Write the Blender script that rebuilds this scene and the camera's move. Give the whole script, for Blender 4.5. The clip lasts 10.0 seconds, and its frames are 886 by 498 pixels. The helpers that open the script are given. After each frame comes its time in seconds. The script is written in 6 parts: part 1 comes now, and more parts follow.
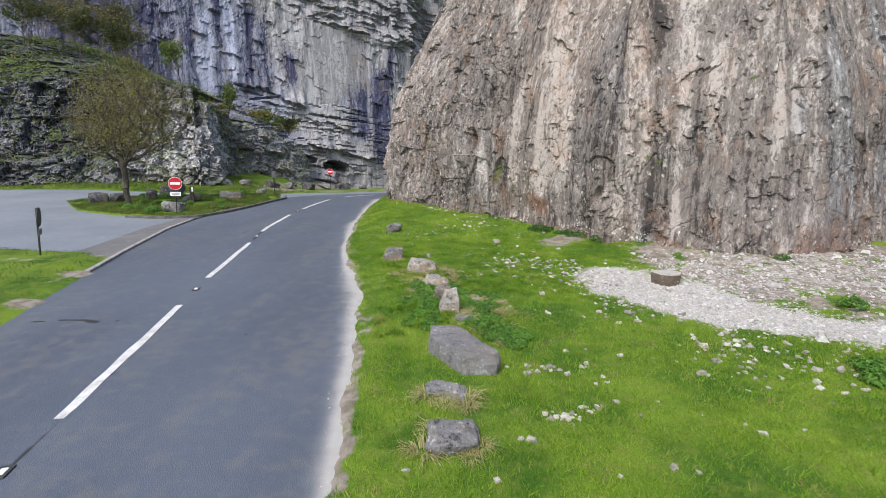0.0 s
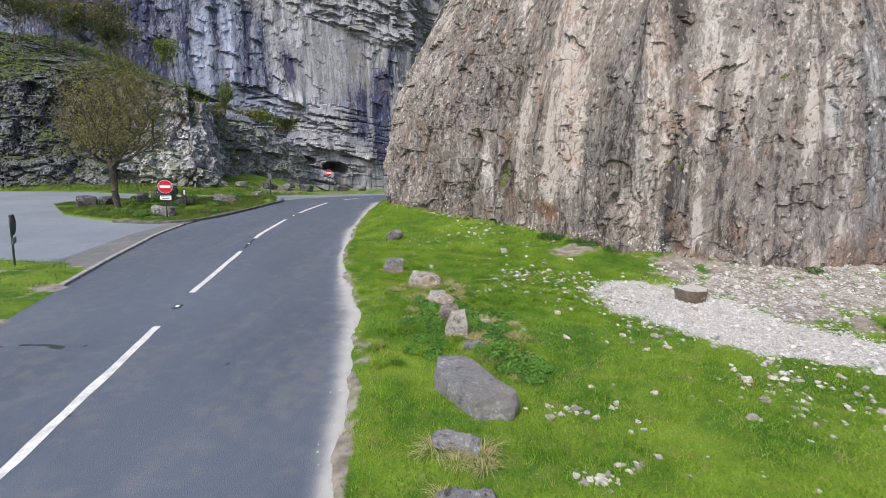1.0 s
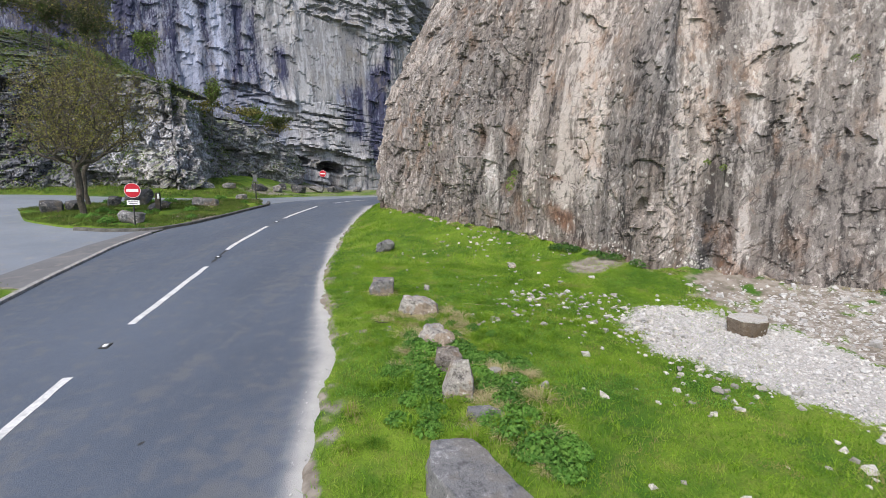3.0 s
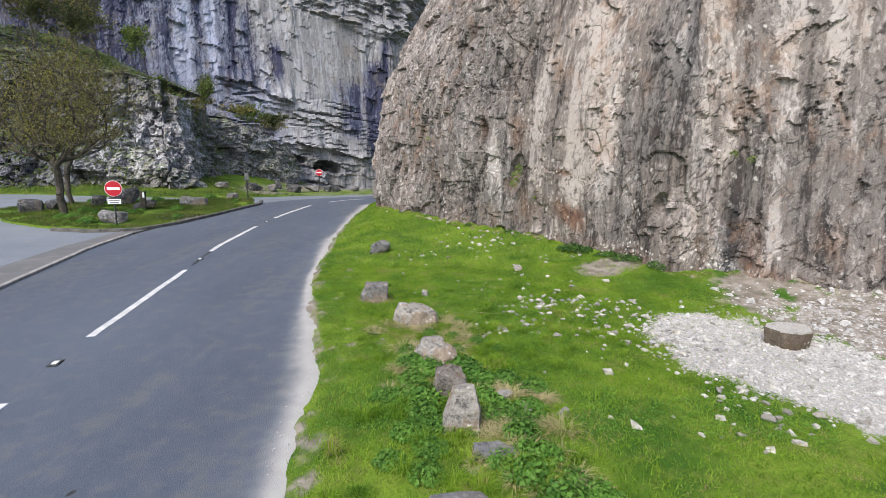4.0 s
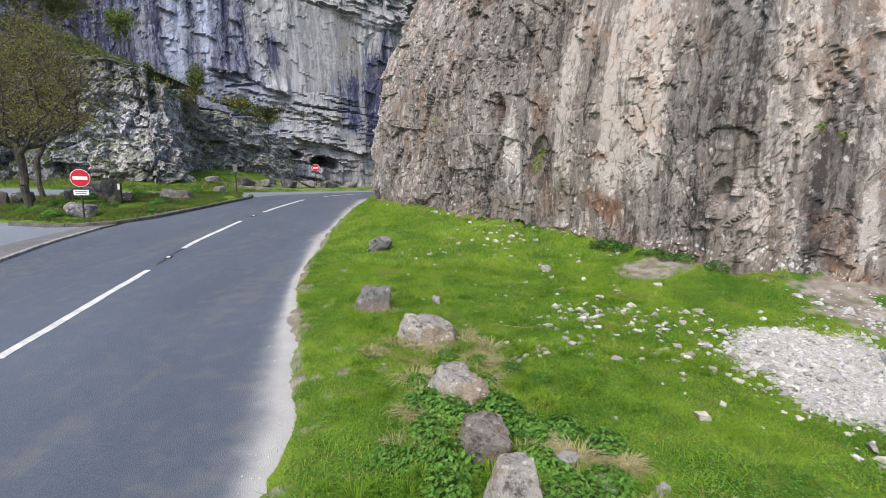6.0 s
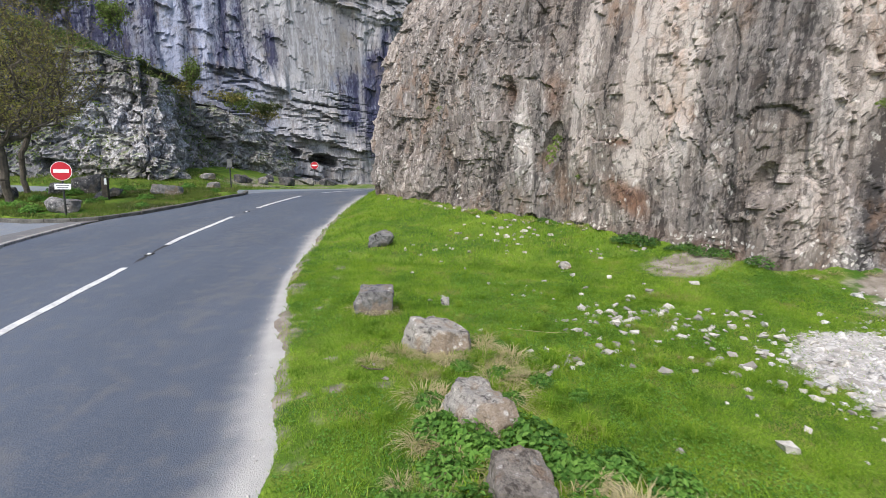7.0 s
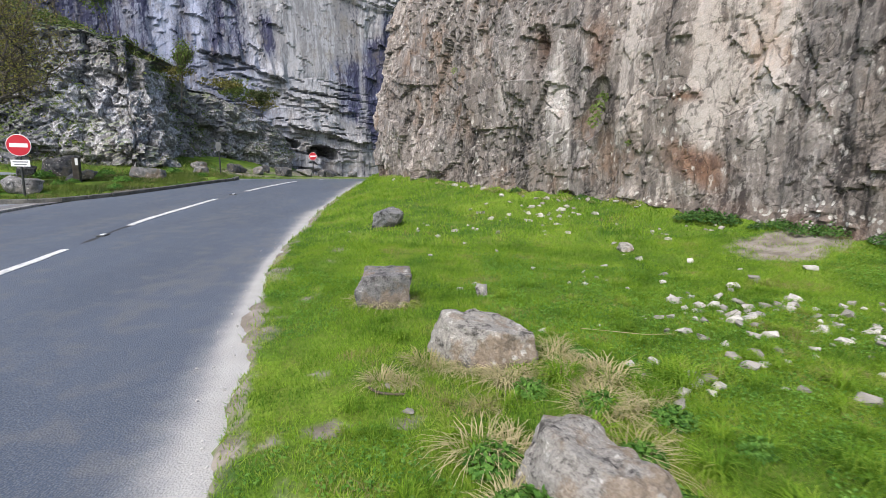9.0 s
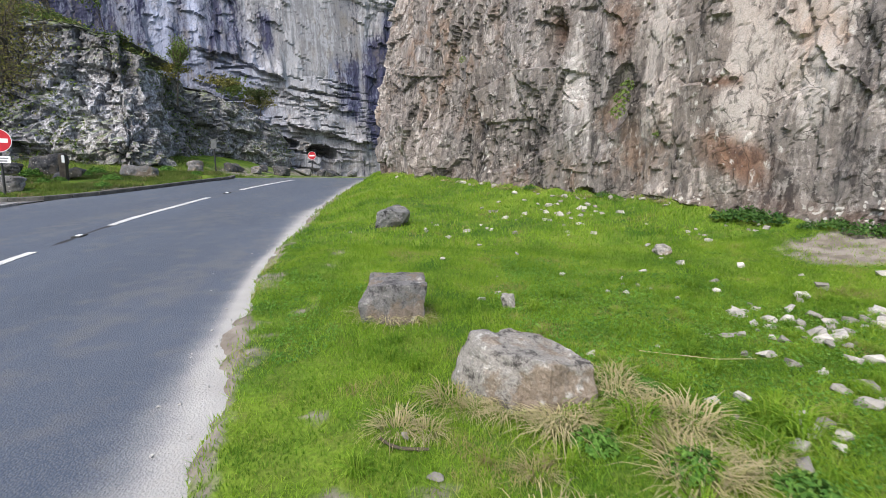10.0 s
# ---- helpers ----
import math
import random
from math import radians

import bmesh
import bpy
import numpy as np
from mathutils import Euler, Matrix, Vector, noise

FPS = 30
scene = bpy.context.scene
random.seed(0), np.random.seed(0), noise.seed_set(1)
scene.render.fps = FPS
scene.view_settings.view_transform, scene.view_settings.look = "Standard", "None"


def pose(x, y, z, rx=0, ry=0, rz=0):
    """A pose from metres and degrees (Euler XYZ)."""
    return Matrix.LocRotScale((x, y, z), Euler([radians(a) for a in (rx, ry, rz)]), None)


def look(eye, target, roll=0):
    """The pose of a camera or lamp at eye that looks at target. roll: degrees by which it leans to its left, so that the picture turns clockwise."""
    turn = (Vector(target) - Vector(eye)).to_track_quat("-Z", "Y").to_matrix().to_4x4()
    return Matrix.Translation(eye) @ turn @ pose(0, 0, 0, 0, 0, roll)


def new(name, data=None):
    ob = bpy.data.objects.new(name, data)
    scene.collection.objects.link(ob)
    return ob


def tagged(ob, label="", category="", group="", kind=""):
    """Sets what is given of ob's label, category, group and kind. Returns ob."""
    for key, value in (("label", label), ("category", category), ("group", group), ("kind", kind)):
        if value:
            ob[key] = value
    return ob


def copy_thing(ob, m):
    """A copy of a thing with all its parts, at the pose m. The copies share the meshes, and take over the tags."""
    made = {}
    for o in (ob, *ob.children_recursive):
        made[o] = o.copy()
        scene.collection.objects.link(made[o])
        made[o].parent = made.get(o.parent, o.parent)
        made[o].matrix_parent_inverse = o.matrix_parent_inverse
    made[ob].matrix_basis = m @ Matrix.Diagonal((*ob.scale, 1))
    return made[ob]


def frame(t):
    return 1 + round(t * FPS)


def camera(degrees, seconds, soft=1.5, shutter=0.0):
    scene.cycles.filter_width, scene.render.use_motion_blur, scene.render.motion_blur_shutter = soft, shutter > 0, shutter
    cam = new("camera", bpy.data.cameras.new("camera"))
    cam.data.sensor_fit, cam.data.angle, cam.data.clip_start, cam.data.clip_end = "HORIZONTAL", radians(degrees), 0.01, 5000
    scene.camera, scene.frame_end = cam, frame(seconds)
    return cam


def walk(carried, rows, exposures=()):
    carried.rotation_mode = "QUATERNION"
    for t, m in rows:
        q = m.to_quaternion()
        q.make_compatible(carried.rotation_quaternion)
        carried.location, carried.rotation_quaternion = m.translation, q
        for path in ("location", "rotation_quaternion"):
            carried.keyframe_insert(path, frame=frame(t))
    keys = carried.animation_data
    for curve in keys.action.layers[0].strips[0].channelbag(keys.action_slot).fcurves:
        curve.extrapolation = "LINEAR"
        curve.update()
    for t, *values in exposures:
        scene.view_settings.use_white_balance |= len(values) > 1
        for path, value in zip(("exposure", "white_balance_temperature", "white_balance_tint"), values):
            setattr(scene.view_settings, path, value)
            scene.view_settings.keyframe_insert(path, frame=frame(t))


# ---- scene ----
cam = camera(79.7, 10.0, 0.6, 0.45)
PATH = [
    (0, (0.356, 0.084, 2.873), (0.289, 2.043, 2.474), -0.0),
    (0.5, (0.287, 0.551, 2.914), (0.219, 2.509, 2.515), 0.0),
    (1, (0.221, 1.033, 2.937), (0.155, 2.992, 2.538), 0.1),
    (1.5, (0.19, 1.517, 2.962), (0.124, 3.476, 2.561), 0.0),
    (2, (0.192, 2.025, 2.995), (0.125, 3.983, 2.594), -0.0),
    (2.5, (0.191, 2.536, 2.951), (0.125, 4.495, 2.551), -0.0),
    (4, (0.149, 3.994, 2.7), (0.088, 5.953, 2.3), -0.2),
    (4.5, (0.069, 4.451, 2.622), (0.008, 6.41, 2.22), -0.2),
    (5, (-0.009, 4.879, 2.523), (-0.068, 6.837, 2.119), -0.2),
    (6.5, (-0.214, 6.202, 2.162), (-0.27, 8.161, 1.761), -0.0),
    (7, (-0.289, 6.634, 2.026), (-0.346, 8.593, 1.625), -0.1),
    (7.5, (-0.382, 7.083, 1.859), (-0.438, 9.041, 1.457), 0.0),
    (8, (-0.487, 7.504, 1.706), (-0.542, 9.462, 1.303), 0.1),
    (8.5, (-0.582, 7.922, 1.566), (-0.637, 9.88, 1.162), 0.1),
    (9, (-0.654, 8.333, 1.407), (-0.71, 10.291, 1.001), 0.1),
    (9.5, (-0.738, 8.757, 1.284), (-0.795, 10.714, 0.878), 0.1),
    (10, (-0.824, 9.038, 1.279), (-0.878, 10.996, 0.876), 0.1),
]
walk(cam, [(t, look(eye, target, roll)) for t, eye, target, roll in PATH], [(0, 0.76), (5, 0.81), (10, 0.9)])


# ---- world, sun, exposure ----
world = bpy.data.worlds.new("overcast_sky")
scene.world = world
world.use_nodes = True
wn, wl = world.node_tree.nodes, world.node_tree.links
sky = wn.new("ShaderNodeTexSky")
sky.sky_type = "NISHITA"
sky.sun_disc = False
sky.sun_elevation, sky.sun_rotation = radians(52), radians(205)
sky.air_density, sky.dust_density, sky.ozone_density = 1.0, 3.0, 1.0
wn["Background"].inputs["Strength"].default_value = 0.15
wl.new(sky.outputs["Color"], wn["Background"].inputs["Color"])
sun = new("sun", bpy.data.lights.new("sun", "SUN"))
sun.data.energy, sun.data.angle, sun.data.color = 1.9, radians(20), (1.0, 0.97, 0.92)
sun.matrix_world = look((-12, -26, 36), (0, 0, 0))


# ---- numeric helpers ----
def lattice(ix, iy, iz, seed):
    """A random number in 0..1 for every lattice point."""
    h = (ix.astype(np.int64) * 374761393 + iy.astype(np.int64) * 668265263 + iz.astype(np.int64) * 2147483647 + seed * 1274126177) & 0xFFFFFFFF
    h = ((h ^ (h >> 13)) * 1274126177) & 0xFFFFFFFF
    h = ((h ^ (h >> 16)) * 2246822519) & 0xFFFFFFFF
    return ((h ^ (h >> 15)) & 0xFFFFFF) / 16777215.0


def vnoise(x, y, z=0.0, seed=0):
    """Smooth value noise, -1..1."""
    x, y, z = np.broadcast_arrays(np.asarray(x, float), np.asarray(y, float), np.asarray(z, float))
    ix, iy, iz = np.floor(x), np.floor(y), np.floor(z)
    fx, fy, fz = x - ix, y - iy, z - iz
    u, v, w = (f * f * f * (f * (f * 6 - 15) + 10) for f in (fx, fy, fz))
    out = np.zeros_like(x)
    for a in (0, 1):
        for b in (0, 1):
            for c in (0, 1):
                wt = (u if a else 1 - u) * (v if b else 1 - v) * (w if c else 1 - w)
                out += wt * lattice(ix + a, iy + b, iz + c, seed)
    return out * 2 - 1


def fbm(x, y, z=0.0, octaves=4, seed=0, gain=0.5):
    total, amp, norm, k = 0.0, 1.0, 0.0, 1.0
    for i in range(octaves):
        total = total + amp * vnoise(np.asarray(x) * k, np.asarray(y) * k, np.asarray(z) * k, seed + 17 * i)
        norm += amp
        amp, k = amp * gain, k * 2.03
    return total / norm


def facets(x, y, seed=0, tilt=1.0):
    """Broken-rock relief: each cell of a jittered grid is a tilted flat at its own depth; also the nearness of a joint."""
    ix, iy = np.floor(x), np.floor(y)
    best, second = np.full(x.shape, 1e9), np.full(x.shape, 1e9)
    value = np.zeros(x.shape)
    for a in (-1, 0, 1):
        for b in (-1, 0, 1):
            cx, cy = ix + a, iy + b
            o = np.zeros_like(cx)
            px, py = cx + lattice(cx, cy, o, seed), cy + lattice(cx, cy, o, seed + 1)
            d = (x - px) ** 2 + (y - py) ** 2
            val = (lattice(cx, cy, o, seed + 2) * 2 - 1) + tilt * ((lattice(cx, cy, o, seed + 3) * 2 - 1) * (x - px) + (lattice(cx, cy, o, seed + 4) * 2 - 1) * (y - py))
            near = d < best
            second = np.where(near, best, np.minimum(second, d))
            value = np.where(near, val, value)
            best = np.minimum(best, d)
    return value, np.sqrt(second) - np.sqrt(best)


def smooth(a, b, x):
    t = np.clip((np.asarray(x, float) - a) / (b - a), 0, 1)
    return t * t * (3 - 2 * t)


def smooth_line(points, step):
    """Points at even steps along a rounded line through the given points."""
    p = np.array(points, float)
    d = np.concatenate([[0], np.cumsum(np.linalg.norm(np.diff(p, axis=0), axis=1))])
    n = max(2, int(d[-1] / step))
    s = np.linspace(0, d[-1], n)
    q = np.stack([np.interp(s, d, p[:, i]) for i in range(p.shape[1])], 1)
    for _ in range(int(1.2 / step) + 1):
        q[1:-1] = (q[:-2] + 2 * q[1:-1] + q[2:]) / 4
    return s, q


def raw_mesh(name, verts, faces, mat=None, attrs=None, shade_smooth=False):
    """A mesh from arrays of places and of triangles or quads."""
    verts, faces = np.asarray(verts, np.float32), np.asarray(faces, np.int32)
    me = bpy.data.meshes.new(name)
    me.vertices.add(len(verts))
    me.vertices.foreach_set("co", verts.ravel())
    k = faces.shape[1]
    me.loops.add(faces.size)
    me.loops.foreach_set("vertex_index", faces.ravel())
    me.polygons.add(len(faces))
    me.polygons.foreach_set("loop_start", np.arange(len(faces), dtype=np.int32) * k)
    me.polygons.foreach_set("loop_total", np.full(len(faces), k, np.int32))
    me.polygons.foreach_set("use_smooth", np.full(len(faces), shade_smooth, bool))
    for key, val in (attrs or {}).items():
        at = me.attributes.new(key, "FLOAT", "POINT")
        at.data.foreach_set("value", np.asarray(val, np.float32).ravel())
    if mat:
        me.materials.append(mat)
    me.update(calc_edges=True)
    me.validate()
    return me


def grid_faces(rows, cols):
    i = np.arange(rows * cols).reshape(rows, cols)
    return np.stack([i[:-1, :-1], i[:-1, 1:], i[1:, 1:], i[1:, :-1]], -1).reshape(-1, 4)


def part(name, bm, mat, parent=None, label=""):
    """Links a bmesh (or a mesh) as one mesh object under a thing or a part."""
    if isinstance(bm, bpy.types.Mesh):
        me = bm
    else:
        me = bpy.data.meshes.new(name)
        bm.normal_update()
        bm.to_mesh(me)
        bm.free()
    if mat and not me.materials:
        me.materials.append(mat)
    ob = new(name, me)
    if parent:
        ob.parent = parent
    return tagged(ob, label)


def tube(bm, p0, p1, r0, r1, sides=6):
    """A tapered round bar between two places."""
    p0, p1 = Vector(p0), Vector(p1)
    q = (p1 - p0).to_track_quat("Z", "Y")
    rings = []
    for p, r in ((p0, r0), (p1, r1)):
        rings.append([bm.verts.new(p + q @ Vector((r * math.cos(6.2832 * i / sides), r * math.sin(6.2832 * i / sides), 0))) for i in range(sides)])
    for i in range(sides):
        bm.faces.new((rings[0][i], rings[0][(i + 1) % sides], rings[1][(i + 1) % sides], rings[1][i]))
    bm.faces.new(rings[1])
    bm.faces.new(list(reversed(rings[0])))


def block(bm, size, at=(0, 0, 0), bevel=0.0, turn=0.0):
    """A bevelled box whose centre is at the given place."""
    got = bmesh.ops.create_cube(bm, size=1.0, matrix=Matrix.Translation(at) @ Matrix.Rotation(turn, 4, "Z") @ Matrix.Diagonal((*size, 1)))
    if bevel:
        edges = {e for v in got["verts"] for e in v.link_edges}
        bmesh.ops.bevel(bm, geom=list(edges), offset=bevel, segments=2, affect="EDGES", profile=0.6)


# ---- materials ----
class Mat:
    """A node material, built up step by step."""

    def __init__(self, name, rough=0.9, spec=0.3):
        self.m = bpy.data.materials.new(name)
        self.m.use_nodes = True
        self.n, self.l = self.m.node_tree.nodes, self.m.node_tree.links
        self.b = self.n["Principled BSDF"]
        self.b.inputs["Roughness"].default_value = rough
        self.b.inputs["Specular IOR Level"].default_value = spec
        self.pos = self.n.new("ShaderNodeNewGeometry").outputs["Position"]

    def put(self, sock, val):
        if isinstance(val, bpy.types.NodeSocket):
            self.l.new(val, sock)
        elif isinstance(val, tuple) and len(val) == 3 and sock.type == "RGBA":
            sock.default_value = (*val, 1)
        else:
            sock.default_value = val

    def scaled(self, sx, sy, sz, src=None):
        mp = self.n.new("ShaderNodeMapping")
        self.put(mp.inputs["Vector"], src or self.pos)
        mp.inputs["Scale"].default_value = (sx, sy, sz)
        return mp.outputs["Vector"]

    def noise(self, scale, detail=4, vec=None, rough=0.55, dist=0.0):
        t = self.n.new("ShaderNodeTexNoise")
        self.put(t.inputs["Vector"], vec or self.pos)
        t.inputs["Scale"].default_value, t.inputs["Detail"].default_value = scale, detail
        t.inputs["Roughness"].default_value, t.inputs["Distortion"].default_value = rough, dist
        return t.outputs["Fac"]

    def cells(self, scale, vec=None, out="Distance", feature="F1"):
        t = self.n.new("ShaderNodeTexVoronoi")
        t.feature = feature
        self.put(t.inputs["Vector"], vec or self.pos)
        t.inputs["Scale"].default_value = scale
        return t.outputs[out]

    def attr(self, name):
        a = self.n.new("ShaderNodeAttribute")
        a.attribute_name = name
        return a.outputs["Fac"]

    def step(self, val, lo, hi, a=0.0, b=1.0):
        r = self.n.new("ShaderNodeMapRange")
        r.interpolation_type = "SMOOTHSTEP"
        self.put(r.inputs["Value"], val)
        for key, v in (("From Min", lo), ("From Max", hi), ("To Min", a), ("To Max", b)):
            r.inputs[key].default_value = v
        return r.outputs["Result"]

    def math(self, op, a, b=0.0):
        t = self.n.new("ShaderNodeMath")
        t.operation = op
        self.put(t.inputs[0], a)
        self.put(t.inputs[1], b)
        return t.outputs[0]

    def mix(self, fac, a, b, how="MIX"):
        t = self.n.new("ShaderNodeMix")
        t.data_type, t.blend_type = "RGBA", how
        self.put(t.inputs[0], fac)
        self.put(t.inputs[6], a)
        self.put(t.inputs[7], b)
        return t.outputs[2]

    def axis(self, which, vec=None):
        s = self.n.new("ShaderNodeSeparateXYZ")
        self.put(s.inputs[0], vec or self.pos)
        return s.outputs[which]

    def up(self):
        return self.axis("Z", self.n.new("ShaderNodeNewGeometry").outputs["Normal"])

    def island(self):
        return self.n.new("ShaderNodeNewGeometry").outputs["Random Per Island"]

    def object_random(self):
        return self.n.new("ShaderNodeObjectInfo").outputs["Random"]

    def bump(self, height, strength=0.5, distance=0.02):
        t = self.n.new("ShaderNodeBump")
        t.inputs["Strength"].default_value, t.inputs["Distance"].default_value = strength, distance
        self.put(t.inputs["Height"], height)
        self.l.new(t.outputs["Normal"], self.b.inputs["Normal"])

    def colour(self, val):
        self.put(self.b.inputs["Base Color"], val)
        return self

    def rough(self, val):
        self.put(self.b.inputs["Roughness"], val)


def limestone(name, dark, mid, pale, warm, lichen=0.5, stretch=0.12, size=1.0, green=0.0, cracks=1.0, blotch=0.35, tint=(0.75, 0.86, 1.22), flecks=0.0):
    """Weathered limestone: water streaks, blotches, splits, painted shade of small ledges and notches, warm stains and
    pale lichen.
    """
    m = Mat(name, 0.92, 0.2)
    wob = m.n.new("ShaderNodeVectorMath")
    wob.operation = "MULTIPLY_ADD"
    tex = m.n.new("ShaderNodeTexNoise")
    tex.inputs["Scale"].default_value, tex.inputs["Detail"].default_value = 2.2 / size, 4
    m.put(tex.inputs["Vector"], m.pos)
    m.put(wob.inputs[0], tex.outputs["Color"])
    wob.inputs[1].default_value = (0.35 * size,) * 3
    m.put(wob.inputs[2], m.pos)
    warped = wob.outputs["Vector"]
    streak = m.noise(2.0 / size, 6, m.scaled(1, 1, stretch, warped), 0.6)
    thin = m.noise(9.0 / size, 6, m.scaled(1, 1, stretch * 0.7), 0.65)
    spot = m.noise(5.0 / size, 8, m.scaled(1, 1, 0.55, warped), 0.72)
    fine = m.noise(16.0 / size, 8, m.scaled(1, 1, 0.45), 0.75)
    grain = m.noise(55.0 / size, 5, None, 0.75)
    broad = m.noise(0.35 / size, 3)
    tone = m.math("ADD", m.math("MULTIPLY", streak, 0.42 - blotch * 0.4), m.math("MULTIPLY", thin, 0.34))
    tone = m.math("ADD", tone, m.math("MULTIPLY", spot, 0.02 + blotch * 0.4))
    tone = m.math("ADD", tone, m.math("MULTIPLY", fine, 0.28))
    tone = m.math("ADD", tone, m.math("MULTIPLY", m.attr("tone"), 0.12))
    c = m.mix(m.step(tone, 0.42, 0.505), dark, mid)
    c = m.mix(m.step(tone, 0.53, 0.615), c, pale)
    if flecks:
        chip = m.step(m.noise(8.0, 5, m.scaled(1, 1, 0.4, warped), 0.7), 0.555, 0.61)
        c = m.mix(m.math("MULTIPLY", m.math("MULTIPLY", chip, m.step(m.noise(0.8, 3), 0.36, 0.58, 0.3, 1.0)), flecks), c, pale)
        gap = m.step(m.noise(6.0, 5, m.scaled(1, 1, 0.3, warped), 0.7), 0.43, 0.38)
        c = m.mix(m.math("MULTIPLY", gap, flecks), c, dark)
    c = m.mix(m.attr("cool"), c, m.mix(1.0, c, tint, "MULTIPLY"))
    wm = m.math("MULTIPLY", m.step(m.noise(2.2 / size, 6, m.scaled(1, 1, 0.5, warped), 0.68), 0.48, 0.66), m.step(broad, 0.38, 0.6, 0.15, 0.8))
    c = m.mix(m.math("MULTIPLY", wm, 0.6), c, m.mix(1.0, c, warm, "SOFT_LIGHT"))
    c = m.mix(m.math("MULTIPLY", wm, 0.35), c, warm)
    c = m.mix(m.attr("warm"), c, m.mix(m.step(spot, 0.35, 0.65), (0.07, 0.035, 0.025), (0.22, 0.125, 0.08)))
    flake = m.step(m.cells(2.6 / size, m.scaled(1, 1, 0.5, warped), "Distance", "DISTANCE_TO_EDGE"), 0.025, 0.0)
    flake = m.math("MULTIPLY", flake, m.step(m.noise(1.3 / size, 4, warped), 0.5, 0.62))
    # the shade under small ledges and inside notches, put into the colour
    ledge = m.step(m.cells(2.0 / size, m.scaled(1, 1, 2.6, warped), "Distance", "DISTANCE_TO_EDGE"), 0.03, 0.0)
    ledge = m.math("MULTIPLY", ledge, m.step(m.noise(2.0 / size, 4), 0.53, 0.62))
    notch_shade = m.math("ADD", m.cells(3.4 / size, m.scaled(1, 1, 1.9, warped)), m.math("MULTIPLY", m.math("SUBTRACT", fine, 0.5), 1.3))
    notch_shade = m.math("MULTIPLY", m.step(notch_shade, 0.2, 0.12), m.step(m.noise(1.1 / size, 4), 0.46, 0.56))
    split = m.math("MAXIMUM", m.math("MAXIMUM", flake, ledge), notch_shade)
    c = m.mix(m.math("MULTIPLY", split, 0.8 * cracks), c, (0.03, 0.027, 0.025))
    spots = m.math("MULTIPLY", m.step(m.math("ADD", m.cells(6.0 / size, m.scaled(1, 1, 0.7, warped)), m.math("MULTIPLY", m.math("SUBTRACT", fine, 0.5), 1.1)), 0.3, 0.2), m.step(m.noise(0.9 / size, 3), 0.5, 0.6))
    spots = m.math("MULTIPLY", spots, m.step(fine, 0.4, 0.55))
    dots = m.math("MULTIPLY", m.step(m.math("ADD", m.cells(14.0 / size), m.math("MULTIPLY", m.math("SUBTRACT", grain, 0.5), 0.9)), 0.2, 0.12), m.step(m.noise(1.6 / size, 3), 0.45, 0.6))
    growth = m.math("MULTIPLY", m.step(m.math("ADD", m.cells(10.5 / size, warped), m.math("MULTIPLY", m.math("SUBTRACT", fine, 0.5), 0.9)), 0.36, 0.26), m.step(m.math("ADD", m.attr("lichen"), m.math("MULTIPLY", m.math("SUBTRACT", m.noise(2.5 / size, 4), 0.5), 1.6)), 0.45, 0.7))
    c = m.mix(m.math("MULTIPLY", m.math("MAXIMUM", m.math("MAXIMUM", spots, m.math("MULTIPLY", dots, 0.4)), growth), lichen), c, (0.62, 0.6, 0.56))
    c = m.mix(m.step(grain, 0.3, 0.62, 0.55, 0.0), c, m.mix(0.75, c, (0.02, 0.02, 0.02)))
    if green:
        grow = m.math("MULTIPLY", m.step(m.up(), 0.6, 0.85), m.step(m.noise(0.7 / size, 5, None, 0.65), 0.42, 0.54))
        c = m.mix(m.math("MULTIPLY", grow, green), c, m.mix(m.noise(3.0, 5, None, 0.7), (0.03, 0.052, 0.009), (0.11, 0.165, 0.028)))
    m.colour(c)
    h = m.math("ADD", m.math("ADD", m.math("MULTIPLY", spot, 1.2), m.math("MULTIPLY", fine, 0.8)), m.math("SUBTRACT", m.math("MULTIPLY", grain, 0.3), m.math("MULTIPLY", split, 0.8)))
    m.bump(h, 0.6, 0.018 * size)
    return m.m


ROCK_NEAR = limestone("grey_pink_limestone", (0.052, 0.045, 0.042), (0.192, 0.166, 0.149), (0.415, 0.37, 0.336), (0.34, 0.22, 0.15), 0.75, 0.1, 0.85, 0.0, 0.75, 0.55, (0.8, 0.95, 1.12), 0.6)
ROCK_FAR = limestone("blue_grey_limestone", (0.055, 0.052, 0.075), (0.235, 0.228, 0.225), (0.4, 0.392, 0.385), (0.31, 0.27, 0.21), 0.12, 0.06, 1.9, 0.0, 0.6, 0.2)
ROCK_BANK = limestone("mossy_limestone", (0.02, 0.0195, 0.02), (0.2, 0.19, 0.182), (0.56, 0.54, 0.515), (0.18, 0.15, 0.11), 0.8, 0.6, 0.95, 0.6, 0.7, 0.8)


